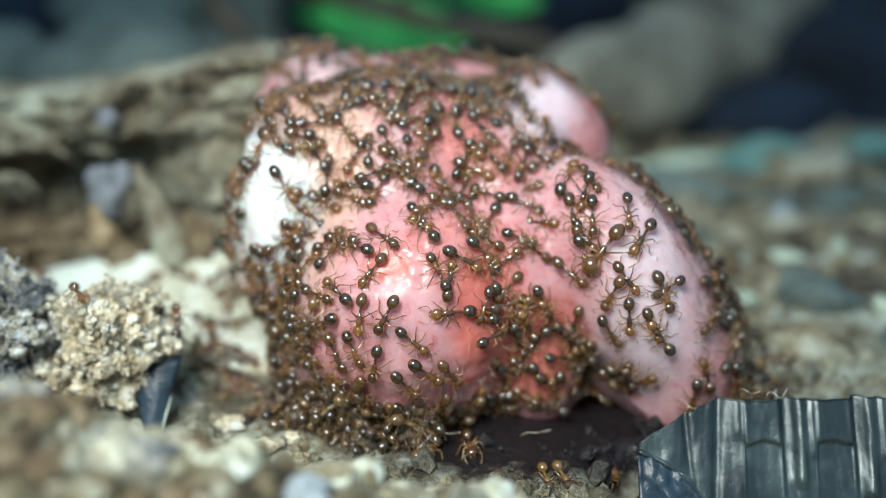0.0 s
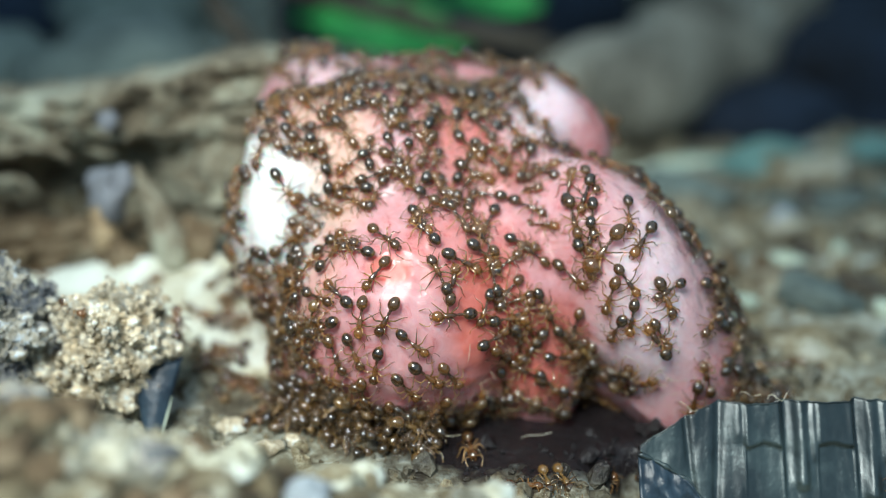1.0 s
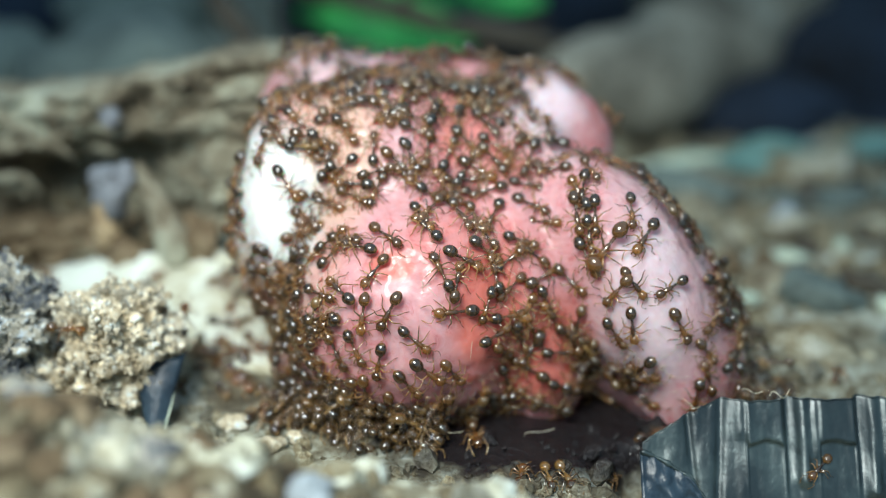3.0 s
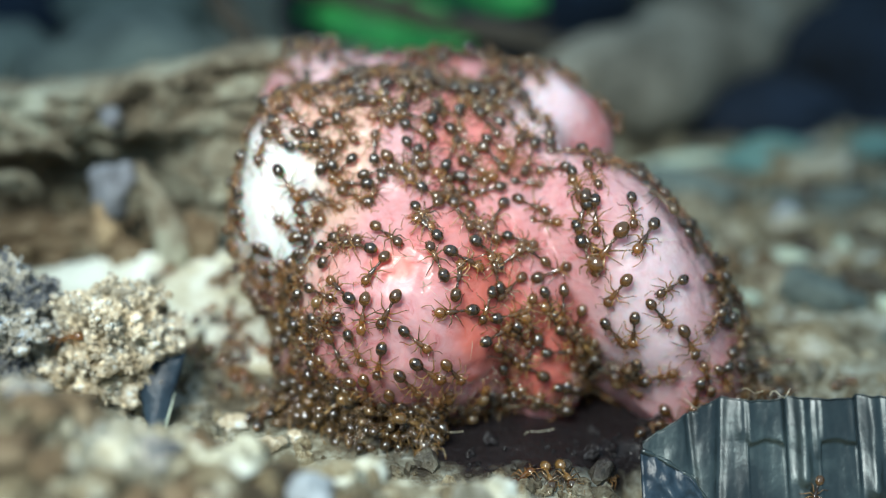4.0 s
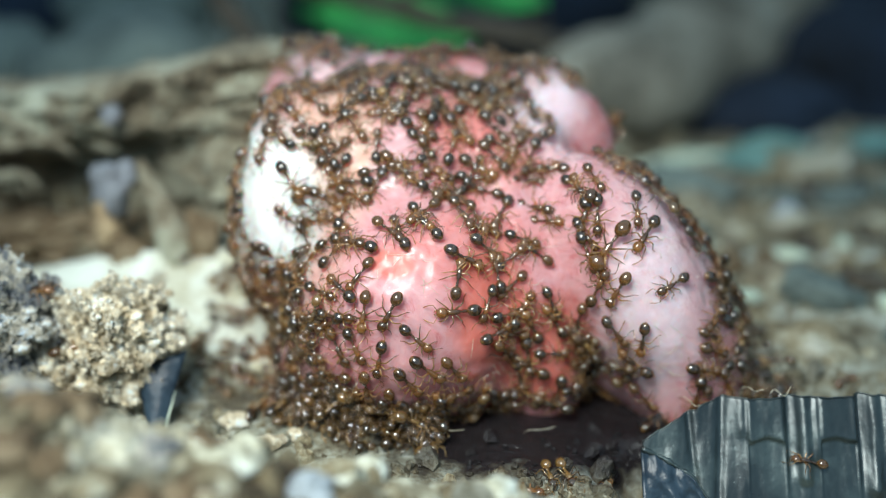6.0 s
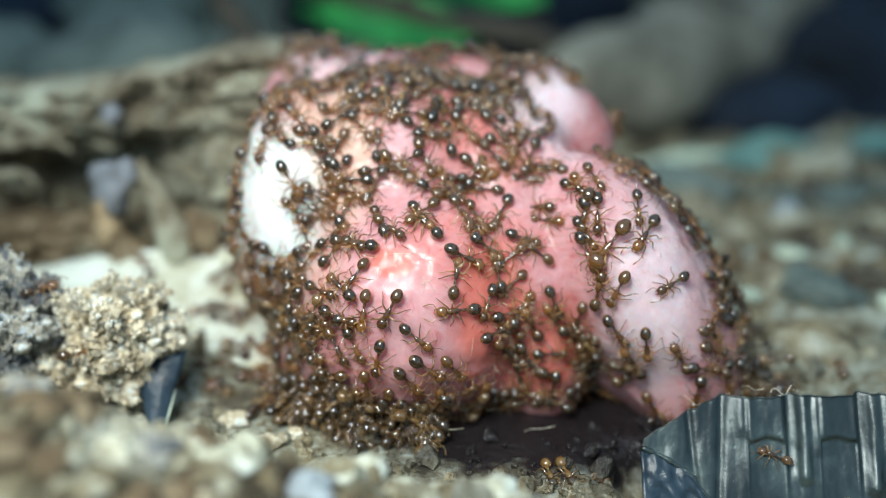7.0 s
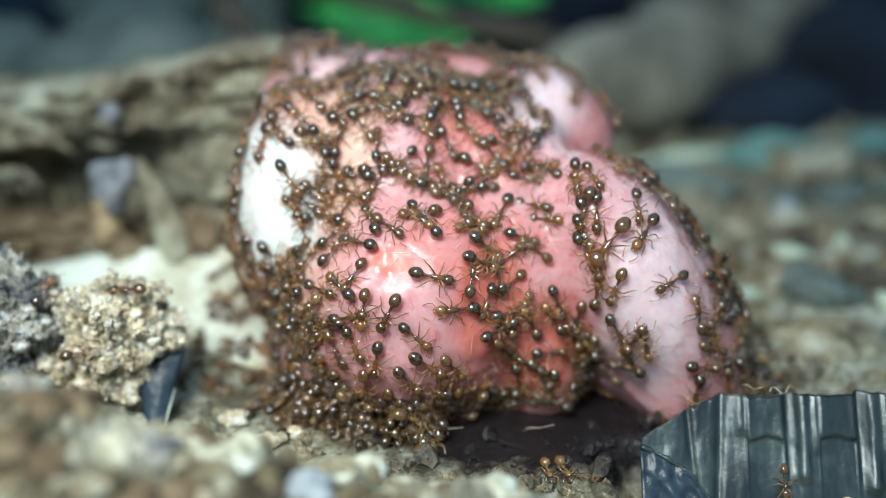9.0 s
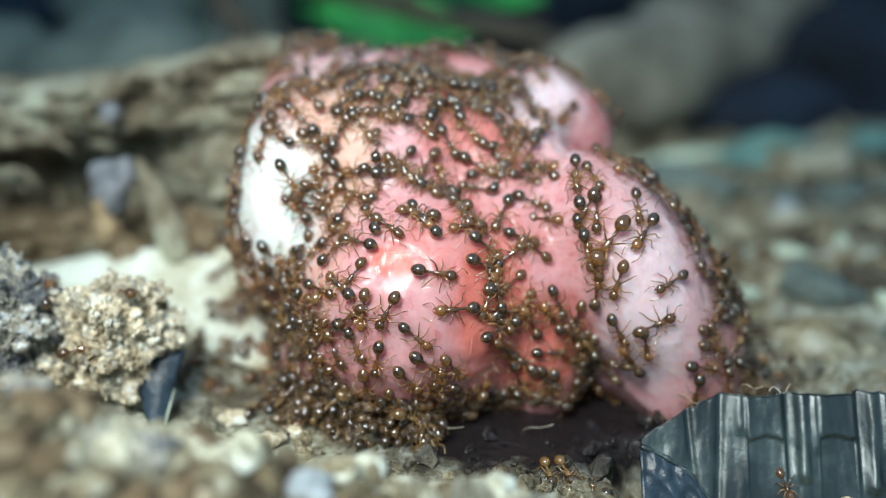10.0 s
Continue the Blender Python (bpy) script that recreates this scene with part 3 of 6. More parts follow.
def pale_bark():
    """A thin flake of pale bark under the clods, its edge ragged."""
    rows = []
    for j in range(31):
        v = j / 30
        row = []
        for i in range(31):
            u = i / 30
            x = -33 + 27 * u + 1.8 * noise.noise(Vector((v * 4, 2, u))) * (abs(u - 0.5) * 2)
            y0 = 8.4 + 0.8 * min(5.0, max(0.0, -12.6 - x))
            y = y0 + (20.4 - y0) * v + (2.0 * noise.noise(Vector((u * 4, 7, v))) + 0.5 * noise.noise(Vector((u * 15, 3, v)))) * (abs(v - 0.5) * 2) * 0.7
            row.append((x, y, -0.1 + 0.65 * min(1.0, v / 0.25) + 2.0 * max(0.0, (v - 0.45) / 0.55) ** 1.4 * min(1.0, max(0.0, (x + 29) / 7)) + ground_height(x, y) + 0.4 * noise.noise(Vector((x * 0.16, y * 0.16, 4))) + 0.2 * noise.noise(Vector((x * 0.6, y * 0.6, 1)))))
        rows.append(row)
    tagged(part("bark_flake", sheet(bmesh.new(), rows, 0.4), PALEBARK), "flat flake of pale cream bark lying on the soil", "bark")


pale_bark()


def leaf(name, root, tip, width, sag, mat, label, turn=0.0):
    """A leaf blade, folded along its midrib and arched."""
    a, b = Vector(root), Vector(tip)
    d = b - a
    side = d.cross(Vector((0, 0, 1))).normalized()
    up = side.cross(d).normalized()
    c, s = math.cos(radians(-turn)), math.sin(radians(-turn))
    side, up = side * c + up * s, up * c - side * s
    rows = []
    for i in range(17):
        t = i / 16
        w = width * (math.sin(math.pi * min(1, 0.04 + t * 0.95)) ** 0.75)
        mid = a + d * t + up * (sag * math.sin(math.pi * t))
        rows.append([mid + side * (w * k / 4) + up * (abs(k) * w * 0.09 + 0.06 * width * noise.noise(Vector((t * 4, k, width)))) for k in range(-4, 5)])
    ob = tagged(new(name), label, "leaf")
    part("blade", sheet(bmesh.new(), rows, 0.15), mat, ob)
    bm = bmesh.new()
    tube(bm, [a - d * 0.12] + [a + d * (i / 8) + up * (sag * math.sin(math.pi * i / 8) + 0.1) for i in range(9)], [0.45] + [0.4 - 0.04 * i for i in range(9)], 6)
    part("midrib", bm, mat, ob)
    return ob


leaf("green_leaf", (-16, 84, 11.5), (4, 83, 8.6), 4.2, 1.2, LEAF, "bright green fresh leaf lying behind the twigs", 60)
leaf("green_leaf", (2, 96, 13.4), (14, 92, 12.2), 3.0, 1.0, LEAF, "bright green fresh leaf behind the twigs", 60)
leaf("dry_leaf", (21.5, 57, -1.2), (34.0, 56, -0.6), 1.5, 0.3, PALELEAF, "pale greenish dry leaf on the litter", 35)
leaf("teal_leaf", (29, 54, 0.3), (40.0, 53, 0.9), 2.3, 0.8, TEAL, "dull teal leaf fragment on the litter", 40)
leaf("teal_leaf", (43, 60, -0.8), (54, 61, -0.4), 2.2, 1.0, TEAL, "dull teal leaf fragment on the litter", 20)


def limb(name, points, radii, mat, label, category, knots=0.12):
    bm = bmesh.new()
    pts, rad = [], []
    n = len(points) - 1
    for i in range(n * 8 + 1):
        u = i / 8
        k = min(n - 1, int(u))
        f = u - k
        p = Vector(points[k]).lerp(Vector(points[k + 1]), f)
        r = radii[k] + (radii[k + 1] - radii[k]) * f
        p += Vector((noise.noise(p * 0.09), noise.noise(p * 0.09 + Vector((9, 0, 0))), noise.noise(p * 0.09 + Vector((0, 9, 0))))) * r * 0.5
        pts.append(p)
        rad.append(r * (1 + knots * 2 * noise.noise(p * 0.2)))
    tube(bm, pts, rad, 20)
    for v in bm.verts:
        v.co += Vector((0, 0, 1)) * 0.3 * noise.noise(v.co * 0.5)
    ob = part(name, bm, mat)
    return tagged(ob, label, category)


branch = limb("branch", ((13, 68, 4.2), (27, 76, 5.6), (41, 90, 10), (60, 112, 17), (78, 130, 24)), (5.6, 7.4, 7.8, 8, 8.4), BRANCH, "thick grey-brown bare branch lying on the litter", "branch")
for x, y, z, r in ((27, 74, 10.5, 1.3), (39, 90, 15.0, 1.1), (17, 66, 8.0, 0.9)):
    knot = limb("knot", ((x, y, z - 2.5), (x - 0.3, y - 0.6, z), (x - 0.8, y - 1.2, z + 1.2)), (r * 1.3, r, r * 0.6), BRANCH, "", "")
    knot.parent = branch
twig = limb("twig", ((-26, 66, 20), (-13, 70, 16.2), (0, 72, 12.2), (14, 72, 9.4), (26, 74, 7)), (1.0, 1.1, 1.2, 1.5, 1.6), TWIG, "thin brown twig across green leaves", "twig")
for a, b in (((-6, 71, 14.2), (-2, 69, 17.0)), ((8, 72, 10.6), (12, 70, 13.2)), ((-17, 69, 17.6), (-20, 67, 20.5))):
    shoot = limb("side_shoot", (a, ((a[0] + b[0]) / 2 + 0.4, a[1], (a[2] + b[2]) / 2), b), (0.7, 0.5, 0.25), TWIG, "", "")
    shoot.parent = twig
limb("twig", ((-24, 60, 17), (-20, 58, 12.5), (-17, 52, 8), (-15, 46, 0)), (1.1, 1.3, 1.4, 1.5), TWIG, "thin dark twig leaning on rotten wood", "twig")


def rotten_wood(name, x0, x1, y, z0, z1, depth, seed, label, lean=0.0, mat=ROTWOOD):
    """A split slab of rotten wood, pitted and ragged in front, with a dark hollow."""
    nx, nz = 110, 56
    rows = []
    for j in range(nz + 1):
        v = j / nz
        row = []
        for i in range(nx + 1):
            u = i / nx
            x = x0 + (x1 - x0) * u
            z = z0 + (z1 - z0) * v
            p = Vector((x * 0.10, z * 0.30, seed))
            cut = 1.8 * noise.noise(p) + 1.0 * noise.noise(p * 2.3) + 1.2 * noise.noise(p * 5) + 0.8 * noise.noise(Vector((x * 0.9, z * 0.5, seed + 2))) + 0.5 * noise.noise(p * 11)
            hole = min(1.0, max(0.0, (x + 36) / 3)) * min(1.0, max(0.0, (-17.5 - x) / 8)) * (z1 > 8)
            level = (v - 0.44 - 0.07 * noise.noise(Vector((x * 0.2, 3, seed)))) / 0.22
            hollow = 9.0 * (math.exp(-level ** 4) if level > 0 else 1.0) * hole + 0.7 * math.exp(-((v - 0.80 - 0.05 * noise.noise(Vector((x * 0.1, 5, seed)))) / 0.05) ** 2)
            z += lean * (x - x0) + (1.1 * noise.noise(Vector((x * 0.10, 0, seed + 4))) + 0.5 * noise.noise(Vector((x * 0.45, 0, seed + 5))) + 2.6 * min(1.0, max(0.0, (x + 26) / 10)) * (z1 > 8)) * v
            row.append((x, y + cut + hollow + 0.8 * v * v, z))
        rows.append(row)
    top = [(p[0], p[1] + 0.5 * depth, p[2] + 0.4) for p in rows[-1]]
    back = [(p[0], p[1] + depth, p[2] - 2) for p in rows[-1]]
    foot = [(p[0], p[1] + depth, z0 - 1) for p in rows[-1]]
    bm = bmesh.new()
    grid = [[bm.verts.new(p) for p in row] for row in rows + [top, back, foot]]
    for a, b in zip(grid, grid[1:]):
        for i in range(nx):
            bm.faces.new((a[i], a[i + 1], b[i + 1], b[i]))
    bm.faces.new([r[0] for r in grid])
    bm.faces.new([r[-1] for r in grid][::-1])
    bmesh.ops.recalc_face_normals(bm, faces=bm.faces)
    ob = part(name, bm, mat)
    rng = random.Random(int(seed * 10))
    for _ in range(26):
        a = rows[rng.randrange(4, nz - 2)][rng.randrange(4, nx - 8)]
        ln = rng.uniform(2.0, 6.0)
        sp = bmesh.new()
        tube(sp, [(a[0] + ln * k / 4, a[1] - 0.5 + 0.3 * math.sin(k), a[2] + rng.uniform(-0.25, 0.25) * k) for k in range(5)], [0.15, 0.4, 0.45, 0.3, 0.1], 5)
        part("splinter", sp, mat, ob)
    return tagged(ob, label, "wood")


rotten_wood("rotten_wood", -58, -10, 24, 0, 12.7, 12, 2.0, "split rotten wood slab with a dark ragged hollow", 0.024)
rotten_wood("rotten_wood", -40, -19, 22.5, 0, 3.3, 7, 6.0, "low dark broken piece of rotten wood on pale soil", 0.0, BROWNEARTH)
chip("wood_stub", (-24.2, 20.6, 7.4), (1.5, 1.2, 2.0), BLUESTONE, "short blue-grey wood stub standing on a tan foot", "stub", 51, 0.5, (0, 8, 0))
chip("wood_stub", (-24.7, 20.2, 4.4), (1.0, 0.9, 2.2), TANSTUB, "tan rotten foot of a wood stub on pale soil", "stub", 53, 0.55, (0, -6, 0))
chip("wood_stub", (-23.6, 19.9, 2.8), (1.7, 1.1, 1.2), BROWNEARTH, "brown rotten foot of a wood stub on pale soil", "stub", 55, 0.5)
limb("wood_splinter", ((-22.2, 21.4, 9.4), (-21.6, 20.8, 8.2), (-20.6, 20.2, 6.6), (-19.8, 19.7, 4.6), (-19.6, 19.6, 2.2)), (0.4, 0.9, 1.2, 1.3, 0.9), ROTWOOD, "grey-tan rotten splinter leaning on rotten wood", "splinter", 0.35)
chip("wood_stub", (-18.0, 20.4, 3.2), (1.6, 1.3, 2.6), BROWNEARTH, "dark brown rotten wood lump on pale soil", "stub", 54, 0.45)


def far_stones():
    # far mounds and one stone carry the night's dark in their colour
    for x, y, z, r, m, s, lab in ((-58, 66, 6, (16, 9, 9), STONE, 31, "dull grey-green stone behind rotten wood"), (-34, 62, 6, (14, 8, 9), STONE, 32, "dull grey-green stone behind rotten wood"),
                                  (-46, 96, 9, (14, 8, 12), STONE, 33, "dull grey-green stone beside a leaf"), (-64, 92, 10, (16, 10, 11), NIGHTDARK, 34, "dark blue-grey stone, far off in the dark"),
                                  (66, 90, 2, (27, 16, 15), NIGHTDARK, 35, "dark blue mound of litter, far off in the dark"), (40, 80, -1, (13, 9, 6.5), NIGHTDARK, 37, "dark blue mound of litter, far off in the dark"),
                                  (0, 122, 6, (26, 9, 14), NIGHTDARK, 36, "dark blue-green mound of litter, far off in the dark"),
                                  (84, 140, 12, (36, 12, 26), NIGHTDARK, 38, "blue-black mound of litter, far off in the dark")):
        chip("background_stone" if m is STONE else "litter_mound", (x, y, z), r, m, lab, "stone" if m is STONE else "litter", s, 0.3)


far_stones()


# added curved sheet closing the view, the darkness painted in
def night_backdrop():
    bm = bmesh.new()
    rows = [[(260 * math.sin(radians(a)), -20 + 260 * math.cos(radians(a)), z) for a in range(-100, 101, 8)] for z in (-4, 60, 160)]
    ob = part("backdrop", sheet(bm, rows, 2.0), NIGHTDARK)
    tagged(ob, "undergrowth backdrop far behind, its colour dark as the night", "backdrop", kind="structure")


night_backdrop()


# ---- the crimped plastic strip ----
def plastic_strip():
    """A crimped strip: raised tabs along its upper edge with sharp grooves between, creased and torn at one end."""
    root = tagged(new("plastic_strip"), "dark grey-green crimped plastic strip half sunk in soil", "plastic strip")
    crimp = ((0.0, 0.0), (0.65, 0.10), (0.9, 0.32), (1.5, 0.30), (2.75, 0.34), (3.05, -0.30), (3.55, -0.32), (4.05, 0.0))
    ribs = ((16.75, 0.15, 0.42, 0.20), (20.15, 0.30, 0.45, 0.52), (20.95, 0.14, 0.22, 0.34), (24.05, 0.30, 0.44, 0.60), (24.95, 0.16, 0.24, 0.36), (28.3, 0.30, 0.5, 0.4))

    def step(x, a, b):
        f = min(1.0, max(0.0, (x - a) / (b - a)))
        return f * f * (3 - 2 * f)

    def tab(x):
        if x < 16.3:
            return 0.0
        u = (x - 16.3) % 4.05 + 0.06 * noise.noise(Vector((x * 1.3, 4, 4)))
        u = min(4.05, max(0.0, u))
        for (a, p), (b, q) in zip(crimp, crimp[1:]):
            if u <= b:
                return p + (q - p) * (u - a) / (b - a)
        return 0.0

    def depth(z):
        return -0.6 - 0.60 * (1.5 - z)

    def surface(x, v):
        """v: 0 at the torn upper edge, 1 at the foot."""
        edge = 1.5 + 0.016 * (x - 16) - 1.3 * max(0.0, (16.0 - x) / 3.4) ** 1.3 + 0.09 * noise.noise(Vector((x * 1.4, 0, 2))) + 0.12 * noise.noise(Vector((x * 2.7, 0, 6))) * step(x, 16.5, 14)
        z = edge - (edge + 5.6) * v
        t = tab(x)
        low = 0.27 + 0.03 * noise.noise(Vector((x * 0.8, 8, 1)))
        ledge = t * (1 - step(v, low, low + 0.045)) if t > 0.2 else t * (1 - step(v, 0.34, 0.75) * 0.9)
        ledge += sum(a * math.exp(-((x - r) / w) ** 2) * (1.1 + 0.8 * min(v, e)) * (1 - 0.85 * step(v, e, e + 0.10)) for r, a, w, e in ribs)
        crease = 0.22 * math.exp(-((x - 13.8 - 0.5 * v) / 0.22) ** 2) + 0.30 * math.exp(-((x - 15.75 + 0.6 * v) / 0.30) ** 2)
        wrinkle = 0.10 * noise.noise(Vector((x * 0.9, v * 3.0, 5))) + 0.025 * noise.noise(Vector((x * 3.1, v * 9.0, 7)))
        return (x, depth(z) - ledge + crease * (1 - 0.5 * v) + wrinkle, z)

    rows = [[surface(11.2 + 24 * i / 320, j / 60) for i in range(321)] for j in range(61)]
    part("sheet", sheet(bmesh.new(), rows, 0.10), FOIL, root)
    rim = []
    for k in range(33):
        u = k / 32
        z = -0.85 - 2.3 * u - 0.9 * step(u, 0.48, 0.72) + 0.08 * math.sin(9 * u)
        rim.append((11.05 + 5.4 * u, depth(z) - 0.30 + 0.12 * u, z))
    fold = [[(x, depth(z - (z + 5.6) * w) - 0.30 - 0.12 * math.sin(3.1 * w) * math.sin(1.3 * x) - 0.5 * noise.noise(Vector((x * 0.9, w * 2.6, 3))) - 0.22 * noise.noise(Vector((x * 2.6, w * 7, 8))), z - (z + 5.6) * w) for x, y, z in rim] for w in [k / 40 for k in range(41)]]
    part("fold", sheet(bmesh.new(), fold, 0.10), FOILFOLD, root, "dark blue folded corner")
    edge = bmesh.new()
    tube(edge, rim, [0.13 * (1 - 0.4 * k / 32) * (1 + 0.4 * math.sin(k * 0.9) + 0.3 * math.sin(k * 2.3)) for k in range(33)], 8)
    part("fold_edge", edge, FOIL, root)
    lip = bmesh.new()
    tube(lip, [surface(11.2 + 24 * i / 160, 0.0) for i in range(161)], [0.055] * 161, 5)
    part("lip", lip, FOIL, root)


plastic_strip()
chip("soil_crumb", (22.4, -3.75, -3.45), (0.32, 0.28, 0.22), CLOD, "cream soil crumb on the plastic strip", "crumb", 61, 0.4)
chip("soil_crumb", (18.1, -3.85, -3.6), (0.22, 0.2, 0.16), CLOD, "cream soil crumb on the plastic strip", "crumb", 62, 0.4)


# ---- loose fibres ----
def fibres():
    rng = random.Random(77)
    for x, y, z, ln in ((-2.9, 0.4, 0.3, 2.2), (-4.6, 0.6, 0.1, 1.8), (-1.6, 0.0, -0.6, 1.6), (-6.4, 1.6, 0.8, 1.6), (19.0, -0.8, 1.9, 1.6), (14.2, -0.7, 1.2, 1.5), (17.5, -0.5, 1.9, 1.3), (5.6, 0.4, -1.2, 2.4), (-3.4, 0.2, 0.9, 1.9), (0.6, -0.6, -0.7, 1.7)):
        a = rng.uniform(0, 6.28)
        bm = bmesh.new()
        tube(bm, [(x + ln * (k / 8 - 0.5) * math.cos(a), y + 0.2 * math.sin(k), z + 0.5 * ln * (k / 8 - 0.5) * math.sin(a) + 0.25 * math.sin(k * 0.7 + a)) for k in range(9)], [0.02] * 8 + [0.009], 5)
        tagged(part("fibre", bm, FIBRE), "thin pale curled fibre stuck below the meat", "fibre", "loose fibres")


fibres()


# ---- ants ----
def leg_mesh(name, side, sweep, length, lift):
    """One bent leg from the hip outwards: femur up, shin down, foot flat on the skin."""
    bm = bmesh.new()
    c, s = math.sin(radians(sweep)), math.cos(radians(sweep)) * side
    knee = 0.44 * length
    foot = 0.86 * length
    pts = [(0, 0, 0), (0.12 * length * c, 0.12 * length * s, 0.03), (knee * c, knee * s, lift), (0.56 * length * c, 0.56 * length * s, lift * 0.75),
           (foot * c, foot * s, -0.24), (1.12 * length * c, 1.12 * length * s, -0.29)]
    tube(bm, pts, (0.036, 0.050, 0.038, 0.034, 0.022, 0.012), 5)
    me_ob = part(name, bm, LEGSHELL)
    me = me_ob.data
    bpy.data.objects.remove(me_ob)
    return me


def stored(name, bm, mat):
    ob = part(name, bm, mat)
    me = ob.data
    bpy.data.objects.remove(ob)
    return me


def ant_meshes(major):
    k = 1.75 if major else 1.0
    bm = bmesh.new()
    lathe(bm, [(0.03, 0.04), (0.01, 0.10), (-0.05, 0.19), (-0.14, 0.26), (-0.26, 0.298), (-0.39, 0.302), (-0.52, 0.265), (-0.62, 0.20), (-0.69, 0.12), (-0.72, 0.04)], 14, 0.94, 0.15)
    gaster = stored("gaster", bm, GASTER)
    bm = bmesh.new()
    lathe(bm, [(0.30, 0.06), (0.26, 0.11), (0.12, 0.155), (-0.02, 0.15), (-0.14, 0.125), (-0.26, 0.12), (-0.36, 0.08), (-0.42, 0.045),
               (-0.48, 0.075), (-0.53, 0.09), (-0.58, 0.055), (-0.62, 0.085), (-0.67, 0.09), (-0.73, 0.04)], 9, 1.0, 0.12)
    thorax = stored("thorax", bm, THORAX)
    bm = bmesh.new()
    lathe(bm, [(-0.02, 0.05), (0.02, 0.15), (0.10, 0.235 * k ** 0.35), (0.24, 0.27 * k ** 0.35), (0.38, 0.25 * k ** 0.35), (0.47, 0.18), (0.53, 0.10)], 11, 0.78)
    for sy in (-1, 1):
        tube(bm, [(0.46, 0.10 * sy, -0.04), (0.56, 0.12 * sy, -0.06), (0.64, 0.03 * sy, -0.08)], (0.05, 0.045, 0.012), 5)
    if major:
        bmesh.ops.scale(bm, vec=(1.3, 1.25, 1.25), verts=bm.verts)
    head = stored("head", bm, HEADSHELL)
    feelers = []
    for sy in (-1, 1):
        bm = bmesh.new()
        tube(bm, [(0, 0, 0), (0.16, 0.22 * sy, 0.10), (0.24, 0.34 * sy, 0.13), (0.42, 0.33 * sy, 0.03), (0.62, 0.24 * sy, -0.12), (0.70, 0.20 * sy, -0.16)],
             (0.018, 0.018, 0.018, 0.018, 0.03, 0.012), 5)
        feelers.append(stored("antenna", bm, LEGSHELL))
    legs = []
    for i, (hx, sweep, length, lift) in enumerate(((0.16, 48, 0.68, 0.20), (0.02, 4, 0.70, 0.22), (-0.12, -42, 0.86, 0.24))):
        for sy in (-1, 1):
            legs.append((hx, 0.09 * sy, leg_mesh("leg", sy, sweep + 7 * ((i + (sy > 0)) % 2) - 3, length, lift)))
    return gaster, thorax, head, feelers, legs


WORKER, SOLDIER = ant_meshes(False), ant_meshes(True)


def build_ant(label, major=False):
    """An ant facing +x, its feet at z = 0; the origin lies under its waist."""
    gaster, thorax, head, feelers, legs = SOLDIER if major else WORKER
    root = new("ant")
    z = 0.34
    shared("thorax", thorax, root, at(0.10, 0, z))
    shared("gaster", gaster, root, at(-0.62, 0, z + 0.02, 0, 0, 0))
    h = shared("head", head, root, at(0.38, 0, z + 0.02, 0, 14, 0))
    for sy, f in zip((-1, 1), feelers):
        shared("antenna", f, h, at(0.42, 0.08 * sy, 0.08))
    for hx, hy, me in legs:
        shared("leg", me, root, at(0.10 + hx, hy, z - 0.06))
    return tagged(root, label, "ant", "ants on the meat")


def tree_of(ob):
    """A search tree over a mesh object as it lies in the world, in millimetres."""
    m = ob.matrix_basis
    return BVHTree.FromPolygons([(m @ v.co) / MM for v in ob.data.vertices], [tuple(p.vertices) for p in ob.data.polygons])


MEAT_TREE = tree_of(meat)
SOIL_TREES = [tree_of(o) for o in scene.objects if o.type == "MESH" and (o.name == "ground" or o.name.startswith(("soil_clod", "sheet", "bark_flake")))]


def sinews():
    """Short pale threads of tissue that stand off the skin along the creases."""
    rng = random.Random(19)
    for x, z, sx, sz, count in ((4.0, 5.5, 2.6, 4.5, 34), (-2.5, 8.8, 3.5, 1.2, 14), (11.5, 2.0, 3.5, 2.5, 14), (-7.5, 2.0, 2.5, 3.0, 16), (0, 1.0, 5, 1.2, 14), (12.5, 6.0, 2.5, 4.0, 10), (14.0, 1.2, 3.2, 1.8, 22)):
        done = 0
        while done < count:
            az, el = rng.uniform(-80, 80), rng.uniform(-60, 60)
            p = skin_point(az, el)
            if abs(p.x - x) > sx or abs(p.z - z) > sz:
                continue
            w = Vector(toward(az, el))
            side = Vector((rng.uniform(-1, 1), rng.uniform(-0.3, 0.3), rng.uniform(-1, 1))).normalized()
            ln, arch = rng.uniform(0.5, 1.5), rng.uniform(0.0, 0.3)
            bm = bmesh.new()
            tube(bm, [p + side * ln * (k / 6 - 0.2) + w * (0.0 + arch * math.sin(k / 6 * 2.6) + 0.12 * (k / 6)) for k in range(7)], [0.013, 0.014, 0.013, 0.012, 0.011, 0.009, 0.006], 4)
            part("sinew", bm, FIBRE, meat, "thin pale thread of tissue")
            done += 1


def skin_point(az, el):
    w = Vector(toward(az, el))
    p = MEAT_TREE.ray_cast(Vector(HEART) + w * 30, -w)[0]
    return p if p is not None else Vector(HEART) + w * 6


def stand(p, n, f, size):
    """The pose of an ant standing at p, n up, facing f."""
    f = (f - n * f.dot(n)).normalized()
    rot = Matrix((f, n.cross(f), n)).transposed().to_4x4()
    return Matrix.Translation(p * MM) @ rot @ Matrix.Scale(size, 4)


